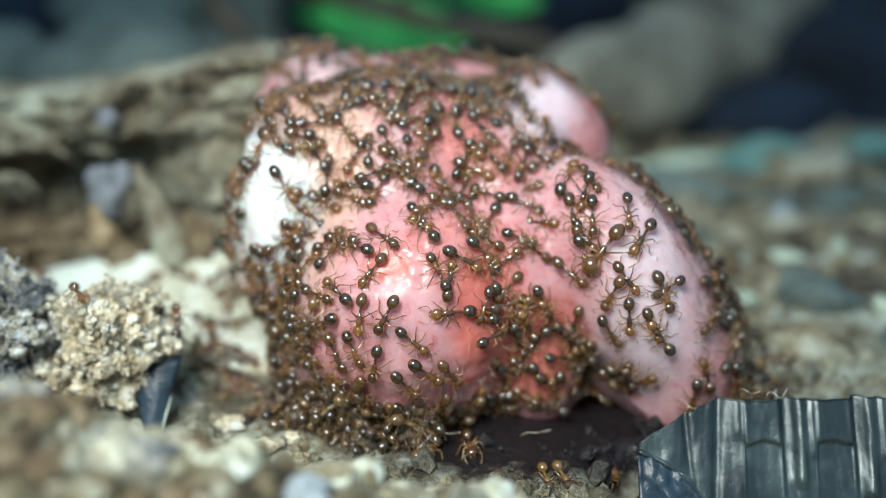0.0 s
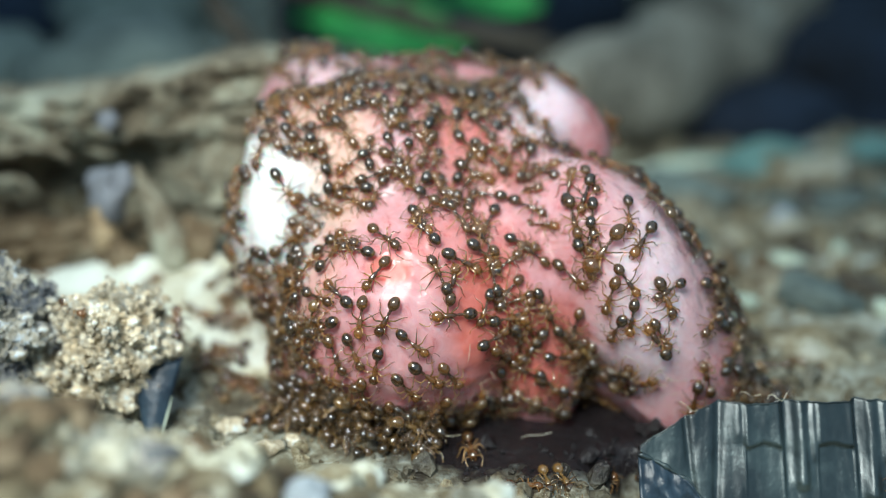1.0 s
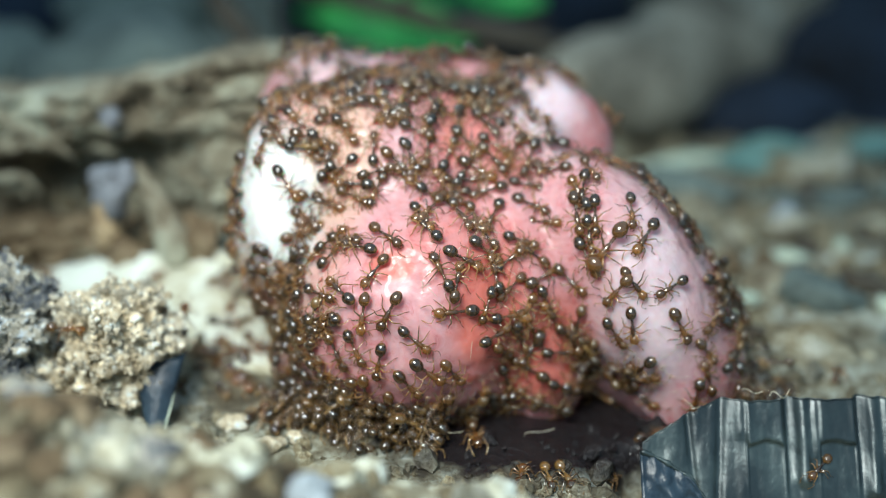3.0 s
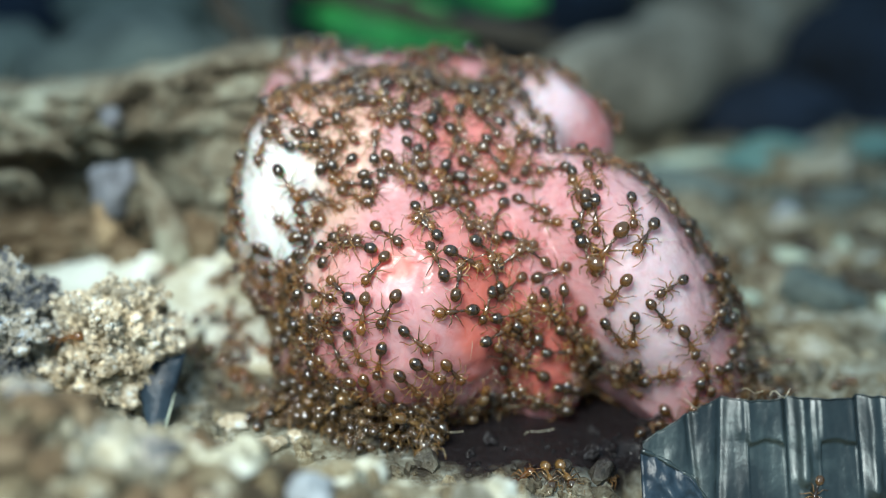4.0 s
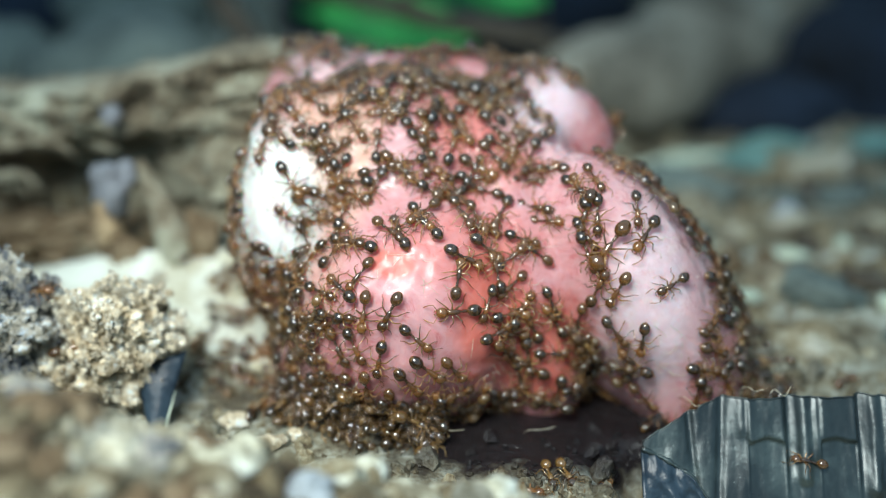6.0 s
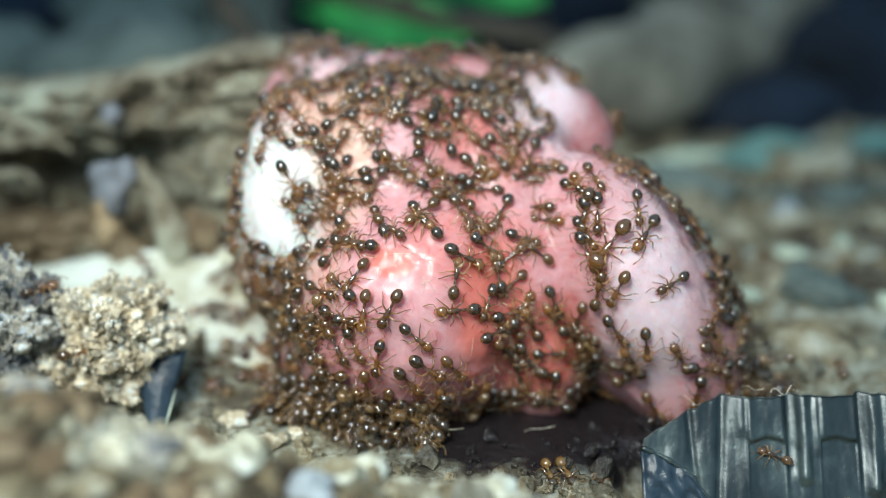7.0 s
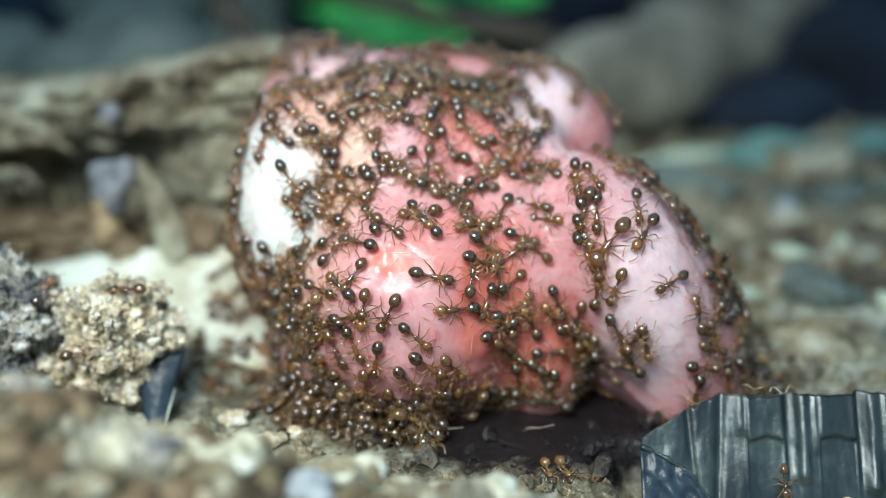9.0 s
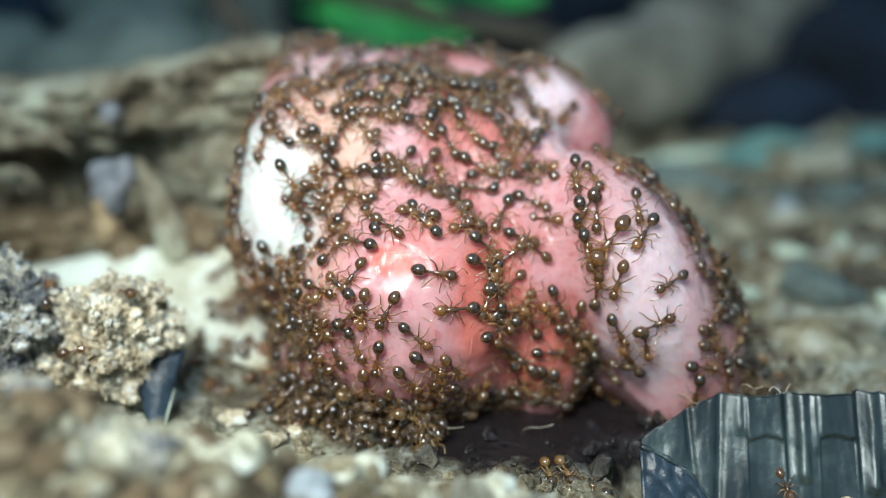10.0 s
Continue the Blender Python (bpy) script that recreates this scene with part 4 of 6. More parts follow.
def on_skin(az, el, heading, size=1.1):
    """An ant on the meat; heading 0 points to growing azimuth, 90 upwards."""
    p = skin_point(az, el)
    k = max(0.3, math.cos(radians(el)))
    n = (skin_point(az + 3 / k, el) - skin_point(az - 3 / k, el)).cross(skin_point(az, el + 3) - skin_point(az, el - 3)).normalized()
    w = Vector(toward(az, el))
    if n.dot(w) < 0:
        n = -n
    f = skin_point(az + 2 * math.cos(radians(heading)) / k, el + 2 * math.sin(radians(heading))) - p
    return stand(p - n * 0.02, n, f, size)


sinews()


def on_soil(x, y, heading, size=1.1):
    """An ant on the ground, a clod or the strip; heading 0 points along x, 90 away from the lens."""
    best = None
    for tree in SOIL_TREES:
        p, n = tree.ray_cast(Vector((x, y, 40)), Vector((0, 0, -1)))[:2]
        if p is not None and (best is None or p.z > best[0].z):
            best = (p, n)
    p, n = best
    n = (n if n.z > 0 else -n)
    n = (n + Vector((0, 0, 0.6))).normalized()
    return stand(p, n, Vector((math.cos(radians(heading)), math.sin(radians(heading)), 0)), size)


ants = []
LABELS = ("amber-brown ant with a dark glossy abdomen feeding on raw meat", "small glossy brown ant standing on raw pink meat",
          "translucent amber ant crawling over raw meat", "dark brown ant with thin bent legs on raw meat")
twitch = random.Random(12)


def sway(ant, rows_step, swing):
    """Feelers that keep feeling about."""
    head = [c for c in ant.children if c.name.startswith("head")][0]
    for f in head.children:
        rest = f.matrix_basis.copy()
        t, rows = 0.0, []
        while t < 10.0:
            rows.append((t, rest @ pose(0, 0, 0, twitch.uniform(-swing, swing), twitch.uniform(-swing, swing), twitch.uniform(-swing, swing))))
            t += rows_step * twitch.uniform(0.6, 1.4)
        rows.append((10.0, rest))
        walk(f, rows)


def stride(ant, start, end):
    """Legs that step in two sets of three while the ant walks."""
    legs = [c for c in ant.children if c.name.startswith("leg")]
    for i, leg in enumerate(legs):
        rest = leg.matrix_basis.copy()
        sign = 1 if i in (0, 3, 4) else -1
        side = -1 if i % 2 == 0 else 1
        rows, k, t = [(0.0, rest)], 0, start
        while t < end:
            up = 12 * side * (1 if (sign > 0) == (k % 2 == 0) else 0)
            if t > rows[-1][0] + 0.05:
                rows.append((t, rest @ pose(0, 0, 0, up, 0, sign * (14 if k % 2 == 0 else -14))))
            k += 1
            t += 0.15
        rows.append((max(end, rows[-1][0] + 0.1), rest))
        if rows[-1][0] < 9.9:
            rows.append((10.0, rest))
        walk(leg, rows)


def animate(place, rows, major, size):
    ant = build_ant("large-headed amber soldier ant on raw pink meat" if major else LABELS[len(ants) % 4] if place is on_skin else "amber-brown ant walking over pale soil", major)
    ants.append(ant)
    grown = size * (1.3 if major else twitch.uniform(0.92, 1.1))
    poses = [(r[0], place(r[1], r[2], r[3], 1.0)) for r in rows]
    ant.scale = (grown, grown, grown)
    walk(ant, [(t, m) for t, m in poses])
    steps = [(b[0] - a[0], (q.translation - p.translation).length / MM, a[0], b[0]) for (a, b, (_, p), (_, q)) in zip(rows, rows[1:], poses, poses[1:])]
    moving = [(t0, t1) for dt, d, t0, t1 in steps if d / dt > 0.45]
    if moving and len(ants) % 2 == 0:
        stride(ant, moving[0][0], moving[-1][1])
    elif len(ants) % 3 == 0:
        sway(ant, 0.7, 16)
    return ant


def crawl(*rows, major=False, size=1.1):
    """An ant on the meat: rows of seconds, azimuth, elevation, heading."""
    return animate(on_skin, rows, major, size)


def roam(*rows, major=False, size=1.1):
    """An ant on the soil: rows of seconds, x, y in millimetres, heading."""
    return animate(on_soil, rows, major, size)


# where the ants crowd on the meat: middle x, z and half widths seen from the front, how many singly, how many joined
UPPER_CROWDS = ((-12.8, 9.5, 0.9, 5.0, 4, 11, 2),
                (-3.0, 16.4, 8.0, 2.2, 4, 20, 0),
                (-4.5, 17.2, 6.0, 1.7, 4, 22, 22),
                (2.4, 16.8, 5.2, 1.5, -6, 18, 22),
                (-0.5, 13.6, 6.5, 2.4, 0, 12, 0),
                (-8.4, 16.2, 3.3, 2.2, 0, 18, 10),
                (14.6, 9.0, 1.3, 7.0, -30, 10, 12))
LOWER_CROWDS = ((-8.0, 3.0, 2.4, 4.6, -18, 22, 8),
                (-5.5, -0.2, 4.2, 1.6, 0, 10, 32),
                (2.5, -0.4, 5.0, 1.0, 0, 8, 6),
                (4.4, 5.0, 1.3, 5.4, -26, 10, 0),
                (17.2, 2.4, 1.3, 3.6, -6, 5, 14),
                (-9.6, 5.6, 1.8, 3.6, 0, 12, 5),
                (10.0, 1.0, 1.9, 2.8, -30, 10, 8))
CROWDS = UPPER_CROWDS + LOWER_CROWDS


def crowd_places(which):
    """Random places with room between them, in each crowd, on the skin that faces the front or the top."""
    rng = random.Random(31)
    taken, found = [a.matrix_basis.translation / MM for a in ants], []
    for cx, cz, rx, rz, lean, single, joined in CROWDS:
        want, tries = (single, joined)[which], 0
        s, k = math.sin(radians(lean)), math.cos(radians(lean))
        while want and tries < 9000:
            tries += 1
            az, el = rng.uniform(-180, 180), math.degrees(math.asin(rng.uniform(-0.85, 0.99)))
            p = skin_point(az, el)
            dx, dz = p.x - cx, p.z - cz
            if ((dx * k - dz * s) / rx) ** 2 + ((dx * s + dz * k) / rz) ** 2 > 1 or p.z < -1.4 or p.y > 11 + 0.62 * max(0.0, p.z):
                continue
            if any((p - q).length < (0.95, 0.6)[which] * (1 - tries / 12000) for q in taken):
                continue
            taken.append(p)
            found.append((az, el, rng.uniform(0, 360), rng))
            want -= 1
    return found


def crowd():
    """Ants that mill about on their spot."""
    for u, v, h, rng in crowd_places(0):
        k = max(0.3, math.cos(radians(v)))
        rows, t = [], 0.0
        a, b = u, v
        lively = rng.random() < 0.35
        while t < 9.4:
            rows.append((t, a, b, h))
            t += rng.uniform(0.8, 2.2) if lively else rng.uniform(2.5, 5.0)
            d = rng.uniform(0.5, 3.0) if lively else rng.uniform(0.0, 0.5)
            h += rng.uniform(-35, 35) if lively else rng.uniform(-6, 6)
            a += d * math.cos(radians(h)) / k
            b += d * math.sin(radians(h))
        rows.append((10.0, a, b, h))
        crawl(*rows)


def swarm(name, places, label):
    """The rest of the ants, too many and too small to pick apart."""
    gaster, thorax, head, feelers, legs = WORKER
    pieces = [(gaster, at(-0.62, 0, 0.36), HEAP_GASTER), (thorax, at(0.10, 0, 0.34), HEAP_BODY), (head, at(0.38, 0, 0.36, 0, 14, 0), HEAP_BODY)]
    pieces += [(me, at(0.10 + hx, hy, 0.28), HEAP_BODY) for hx, hy, me in legs] + [(f, at(0.38 + 0.42, 0.08 * sy, 0.42), HEAP_BODY) for sy, f in zip((-1, 1), feelers)]
    verts, faces, slots, mats = [], [], [], [HEAP_GASTER, HEAP_BODY]
    for m in places:
        for me, local, mat in pieces:
            base = len(verts)
            mm = m @ local
            verts += [tuple(mm @ v.co) for v in me.vertices]
            for p in me.polygons:
                faces.append(tuple(i + base for i in p.vertices))
                slots.append(mats.index(mat))
    me = bpy.data.meshes.new(name)
    me.from_pydata(verts, [], faces)
    for mat in mats:
        me.materials.append(mat)
    me.polygons.foreach_set("material_index", slots)
    me.shade_smooth()
    return tagged(new(name, me), label, "ants", kind="stuff")


def motions():
    # ants that can be followed one by one
    crawl((0, -94.7, 41.4, -159), (10, -94.7, 41.4, -159))
    crawl((0, -86.7, 32.8, 156), (10, -86.7, 32.8, 156))
    crawl((0, -80.8, 37.2, -180), (7.5, -80.8, 37.2, -180), (8, -80.8, 37.3, -180), (10, -80.8, 37.3, -180))
    crawl((0, -75.0, 60.4, 3), (1, -73.0, 59.9, 0), (4, -72.6, 58.1, -1), (7.5, -73.6, 59.2, 1), (9, -73.6, 58.7, 0), (10, -73.5, 58.4, 0))
    crawl((0, -71.9, 46.1, -11), (2.5, -71.7, 45.1, -12), (4.5, -72.6, 45.4, -11), (5, -73.0, 46.4, -9), (5.7, -71.3, 47.0, -11), (7.7, -67.7, 48.7, -12), (10, -67.7, 48.7, -12))
    crawl((0, -59.3, 69.3, -100), (1, -58.1, 68.2, -99), (1.5, -59.0, 67.5, -99), (2, -60.7, 67.2, -101), (2.5, -61.9, 66.6, -111), (4, -63.1, 65.8, -117), (4.5, -64.7, 65.2, -119), (5, -65.8, 64.6, -119), (7.5, -62.9, 65.3, -118), (8, -60.3, 65.4, -115), (10, -58.9, 65.2, -116))
    crawl((0, -53.1, 52.3, -29), (1.7, -45.3, 50.5, -37), (2, -43.7, 50.0, -38), (2.5, -40.4, 50.8, -40), (4, -37.8, 52.9, -40), (4.5, -36.9, 54.3, -40), (5.5, -35.4, 56.2, -39), (7, -33.3, 67.0, 41), (7.5, -25.6, 69.4, 37), (8, -20.4, 64.1, -43), (8.5, -17.2, 65.0, -48), (10, -14.0, 66.5, -49))
    crawl((0, -80.6, 26.1, -61), (4.5, -80.6, 26.1, -61), (5, -80.5, 26.1, -62), (10, -80.5, 26.1, -62))
    crawl((0, -92.3, 38.4, 0), (10, -92.3, 38.4, 0))
    crawl((0, -87.6, 33.6, -1), (4.5, -87.6, 33.6, -1), (5, -88.6, 33.3, 1), (10, -88.6, 33.3, 1))
    crawl((0, -130.0, 34.2, 179), (4.5, -130.0, 34.2, 179), (5, -129.8, 34.2, 178), (10, -129.8, 34.2, 178))
    crawl((0, -93.7, 27.8, 11), (0.5, -92.9, 28.7, 9), (2.5, -96.2, 27.2, 13), (4.5, -96.2, 27.1, -67), (7, -96.3, 27.4, 13), (8.6, -95.9, 27.5, -67), (10, -96.0, 27.5, -106))
    crawl((0, -88.6, 36.4, -158), (10, -88.6, 36.4, -158))
    crawl((0, -115.9, 44.5, -146), (0.5, -102.1, 48.3, -178), (1, -99.1, 48.6, -179), (5, -102.6, 48.1, -177), (5.5, -107.0, 47.2, -169), (7, -113.4, 45.2, -146), (8.5, -115.0, 45.7, -145), (10, -132.6, 36.5, -189))
    crawl((0, -76.9, 63.2, -8), (1, -74.2, 62.8, -11), (2.5, -75.6, 62.5, -10), (4, -78.0, 62.7, -8), (5.5, -80.9, 62.9, -5), (7.5, -84.2, 63.4, -2), (9, -87.9, 63.1, 1), (9.5, -90.4, 63.0, 4), (10, -91.0, 62.9, 4))
    crawl((0, -89.2, 78.3, 29), (4.5, -92.3, 79.3, 26), (8, -87.4, 78.3, 25), (9, -85.3, 77.5, 24), (10, -85.6, 77.7, 23))
    crawl((0, -51.5, 74.7, -68), (1, -51.0, 73.4, -67), (7.5, -54.6, 72.8, -63), (9, -51.0, 73.0, -66), (10, -50.5, 74.3, -68))
    crawl((0, -97.8, 42.9, -14), (2.5, -95.0, 43.0, -23), (4.5, -95.7, 43.3, -20), (5.5, -96.8, 43.6, -17), (7.5, -96.5, 43.8, -18), (8.5, -96.1, 44.1, -18), (10, -97.7, 43.9, -15))
    crawl((0, -82.6, 16.3, -84), (1, -82.7, 15.0, -87), (2, -85.9, 15.5, -78), (2.5, -86.8, 16.2, -75), (10, -86.7, 16.3, -74))
    crawl((0, -81.0, 16.9, -104), (1, -82.3, 15.1, -112), (1.5, -83.7, 13.0, -118), (2, -84.6, 11.1, -127), (2.5, -85.1, 10.4, -132), (8, -85.7, 9.6, -138), (10, -85.5, 9.7, -135))
    crawl((0, -42.3, 47.5, -15), (1.8, -42.3, 47.5, -15), (3.8, -41.4, 45.2, -17), (5, -41.0, 44.0, -19), (7.5, -41.8, 43.0, -20), (9, -40.0, 42.0, -22), (10, -38.8, 42.4, -22))
    crawl((0, -177.0, 46.4, 153), (7.5, -176.9, 46.6, 155), (8.5, -177.3, 47.0, 158), (10, -176.2, 47.1, 142))
    crawl((0, 176.1, 73.0, 106), (1.8, 176.1, 73.0, 106), (3.8, 179.1, 67.5, 99), (5, 179.9, 49.6, 79), (10, 179.7, 67.1, 98))
    crawl((0, -176.0, 49.2, -73), (7, -176.0, 49.2, -73), (7.5, -174.0, 61.9, -93), (10, -174.0, 61.9, -93))
    crawl((0, 151.8, 74.4, 136), (0.5, 146.6, 76.8, 142), (1, 139.3, 78.9, 147), (5.5, 128.3, 81.7, 170), (5.7, 123.0, 82.2, 186), (7.7, 87.1, 83.8, 237), (10, 87.1, 83.8, 237))
    crawl((0, 130.1, 82.5, -84), (4.5, 130.1, 82.5, -84), (5, 124.6, 83.4, -78), (10, 124.6, 83.4, -78))
    crawl((0, 0.1, 83.0, -88), (4.5, 0.1, 83.0, -88), (5, 1.5, 82.6, -89), (10, 1.5, 82.6, -89))
    crawl((0, 96.9, 70.6, -135), (1, 100.4, 71.3, -146), (5.5, 106.9, 70.7, -156), (8, 114.4, 70.4, -161), (10, 110.1, 70.8, -163))
    crawl((0, 53.2, 73.6, -95), (1, 58.8, 74.3, -103), (2, 63.3, 74.6, -105), (4, 62.3, 73.3, -109), (5, 62.2, 71.0, -106), (5.5, 59.6, 69.7, -98), (8.5, 62.4, 69.0, -100), (10, 65.9, 69.3, -106))
    crawl((0, 82.0, 62.1, -124), (10, 82.0, 62.1, -124))
    crawl((0, 23.3, 69.5, -65), (1.8, 23.3, 69.5, -65), (3.8, 7.8, 72.1, -48), (4.5, 1.5, 72.5, -39), (5, -1.1, 73.4, -43), (5.5, 1.3, 74.8, -42), (7, 13.0, 76.2, -54), (7.5, 22.7, 76.0, -71), (8.5, 21.3, 74.8, -70), (10, 22.2, 74.9, -71))
    crawl((0, 93.0, 50.6, 13), (4, 94.0, 51.3, 10), (7, 95.9, 51.5, 2), (8, 98.4, 51.9, -7), (9.5, 95.9, 52.2, -0), (10, 95.2, 52.6, 1))
    crawl((0, 102.9, 58.6, -177), (4.5, 102.9, 58.6, -177), (5, 102.3, 58.2, -177), (10, 102.3, 58.2, -177))
    crawl((0, 136.8, 38.3, -121), (10, 136.8, 38.3, -121))
    crawl((0, 136.3, 37.1, 135), (3, 136.3, 37.1, 135), (5, 131.5, 40.4, 135), (8.5, 126.6, 41.1, 159), (9, 120.7, 40.9, 178), (9.5, 116.3, 38.3, 218), (10, 112.9, 41.8, 155))
    crawl((0, 127.9, 29.5, 124), (0.5, 125.1, 25.4, 131), (1, 123.9, 22.5, 82), (1.5, 123.0, 22.0, 105), (2, 123.0, 23.3, 112), (2.5, 124.5, 24.9, 133), (4, 124.6, 25.8, 53), (4.5, 124.0, 24.8, 132), (5, 122.9, 23.1, 114), (5.5, 123.1, 21.6, 113), (8, 123.0, 22.9, 119), (8.5, 123.6, 24.7, 39), (10, 126.0, 29.7, 119))
    crawl((0, -73.0, 33.5, 150), (0.3, -73.0, 33.5, 150), (2.3, -72.6, 34.0, 151), (4.5, -72.2, 34.7, 152), (5, -71.8, 35.1, 152), (7.5, -71.9, 34.3, 151), (10, -71.6, 34.4, 151))
    crawl((0, -70.2, 20.9, -57), (4.5, -70.2, 20.9, -57), (5, -70.0, 21.3, -59), (10, -70.0, 21.3, -59))
    crawl((0, -67.0, 20.6, 0), (1.5, -66.6, 19.8, 0), (4.5, -66.2, 20.0, 0), (5.7, -66.2, 20.7, 2), (7.7, -66.2, 22.1, 4), (10, -66.2, 22.1, 4))
    crawl((0, -64.6, 8.5, -3), (0.5, -64.5, 9.4, -5), (1.5, -64.9, 10.3, -10), (2.5, -65.6, 11.5, -12), (4, -65.6, 12.8, -14), (5, -66.0, 13.7, -19), (5.5, -66.3, 14.8, -25), (7, -66.7, 15.8, -28), (10, -66.7, 15.7, -27))
    crawl((0, -62.4, 20.5, -7), (2.5, -61.8, 20.3, -5), (5.5, -62.7, 20.4, -7), (7, -65.4, 19.3, -12), (7.5, -66.4, 18.5, -17), (9, -66.2, 19.5, -17), (10, -66.3, 19.4, -14))
    crawl((0, -52.0, 25.6, -4), (4.5, -52.0, 25.6, -4), (5, -52.5, 25.3, -4), (10, -52.5, 25.3, -4))
    crawl((0, -57.6, 30.3, -154), (4, -58.4, 30.1, -154), (8.5, -59.0, 31.2, -153), (9, -58.6, 32.1, -154), (9.4, -57.7, 32.9, -151), (10, -56.1, 34.0, -153))
    crawl((0, -44.9, 30.8, -85), (2, -45.4, 30.0, -82), (4, -46.5, 30.2, -84), (5.5, -47.4, 30.4, -91), (9, -47.2, 31.4, -90), (10, -45.4, 30.6, -84))
    crawl((0, -59.5, 46.6, 131), (1.9, -59.3, 47.2, 130), (4.5, -58.9, 47.9, 128), (8.5, -57.9, 48.3, 126), (10, -57.4, 47.5, 128))
    crawl((0, -36.8, 43.0, 162), (2, -36.8, 43.0, 162), (2.5, -37.1, 43.0, 162), (10, -37.1, 43.0, 162))
    crawl((0, -17.0, 22.5, -42), (4.5, -17.0, 22.5, -42), (5, -17.3, 21.6, -40), (10, -17.3, 21.6, -40))
    crawl((0, -27.7, 39.7, 162), (10, -27.7, 39.7, 162))
    crawl((0, -66.5, 14.7, 127), (2, -66.5, 14.7, 127), (4, -68.4, 9.2, 137), (4.5, -69.4, 7.8, 136), (5.5, -69.3, 9.2, 141), (5.7, -69.1, 10.1, 139), (7.7, -68.2, 14.2, 131), (10, -68.2, 14.2, 131))
    crawl((0, -81.0, 6.2, -127), (2.5, -82.2, 5.9, -131), (4, -83.6, 5.7, -143), (7, -85.0, 5.9, -132), (9, -86.1, 6.0, -135), (10, -86.1, 6.0, -135))
    crawl((0, -74.9, -2.0, -129), (7, -76.5, -2.4, -132), (7.5, -79.9, -3.0, -123), (10, -79.9, -3.0, -123))
    crawl((0, -69.7, -2.6, -63), (4.5, -69.7, -2.6, -63), (5, -69.8, -2.8, -63), (10, -69.8, -2.8, -63))
    crawl((0, -83.6, 4.2, 46), (0.5, -84.7, 4.2, 44), (1, -85.8, 4.7, 40), (4, -83.9, 4.5, 46), (7.5, -84.1, 3.9, 45), (8, -84.7, 2.3, 39), (9.5, -86.8, 3.1, 35), (10, -87.2, 3.6, 36))
    roam((0, -18.91, 30.64, -74), (4.5, -18.91, 30.64, -74), (5, -18.93, 30.49, -74), (10, -18.93, 30.49, -74))
    crawl((0, -67.6, 6.7, 101), (0.5, -67.1, 7.7, 104), (1, -66.9, 8.2, 103), (2, -66.3, 7.8, 108), (5, -65.9, 7.5, 111), (8.5, -66.2, 8.0, 111), (9, -66.5, 8.7, 109), (9.5, -66.6, 9.7, 108), (10, -66.8, 10.9, 105))
    crawl((0, -66.5, 6.4, 90), (2.5, -66.5, 6.4, 90), (4.5, -57.5, 14.4, 111), (5, -49.3, 16.0, 42), (5.5, -52.9, 18.2, 122), (5.7, -52.9, 18.5, 125), (7.7, -52.5, 19.8, 117), (10, -52.5, 19.8, 117))
    crawl((0, -49.3, 10.2, 57), (7, -49.3, 10.2, 57), (7.5, -48.7, 10.4, 60), (10, -48.7, 10.4, 60))
    crawl((0, -37.9, 9.7, 180), (10, -37.9, 9.7, 180))
    crawl((0, -27.6, 14.2, -25), (0.5, -27.6, 14.9, -24), (2.5, -27.4, 14.2, -25), (5.5, -27.4, 15.2, -25), (7.5, -27.5, 16.1, -25), (10, -27.7, 16.0, -25))
    crawl((0, -7.6, 5.3, 120), (3, -7.6, 5.3, 120), (5, -17.1, 11.6, 130), (5.5, -21.5, 10.9, 157), (5.7, -23.2, 14.3, 133), (7.7, -38.2, 18.3, 146), (10, -38.2, 18.3, 146))
    crawl((0, -32.5, 51.0, 89), (1.1, -23.7, 58.4, 87), (1.5, -19.8, 61.4, 83), (2, -16.3, 63.9, 79), (2.5, -14.7, 65.5, 78), (4.5, -9.9, 66.8, 73), (5.5, -8.9, 68.3, 73), (7, -21.4, 71.4, 118), (7.3, -21.0, 78.0, 94), (9.3, -145.8, 79.3, 174), (10, -145.8, 79.3, 246))
    crawl((0, 41.9, 57.8, -77), (2, 41.9, 57.8, -77), (2.5, 39.8, 57.5, -75), (10, 39.8, 57.5, -75))
    crawl((0, 54.3, 55.6, -151), (4, 56.6, 56.2, -154), (7.5, 56.3, 55.0, -152), (9.5, 58.6, 55.2, -155), (10, 58.5, 55.1, -155))
    crawl((0, 60.7, 48.2, -141), (1, 62.4, 48.2, -145), (4, 64.2, 48.4, -146), (7, 63.0, 47.6, -146), (8.5, 64.4, 48.5, -147), (10, 63.9, 48.2, -146))
    crawl((0, 71.7, 40.3, -18), (0.5, 68.7, 39.7, -13), (2, 66.2, 39.0, -16), (4.5, 81.8, 37.3, -96), (5.5, 64.1, 38.1, -133), (9.5, 63.9, 38.0, -133), (10, 63.3, 37.7, -132))
    crawl((0, 9.9, 63.7, 49), (0.2, 9.9, 63.7, 49), (2.2, 11.6, 62.4, 49), (4.5, 13.5, 61.0, 47), (5, 15.4, 59.3, 47), (5.5, 16.4, 58.0, 48), (7, 18.4, 56.5, 47), (7.5, 21.6, 54.9, 45), (8, 24.5, 54.0, 43), (8.5, 26.9, 52.6, 43), (9, 30.7, 50.9, 41), (9.5, 34.6, 48.6, 39), (10, 37.4, 46.7, 37))
    crawl((0, -13.1, 47.6, -50), (0.5, -11.5, 46.4, -50), (1, -8.4, 45.0, -54), (1.5, -6.4, 43.3, -55), (4, -5.2, 42.3, -59), (7, -4.0, 40.8, -62), (8.5, -2.7, 38.6, -64), (8.7, -2.4, 36.8, -65), (10, -1.6, 31.6, -62))
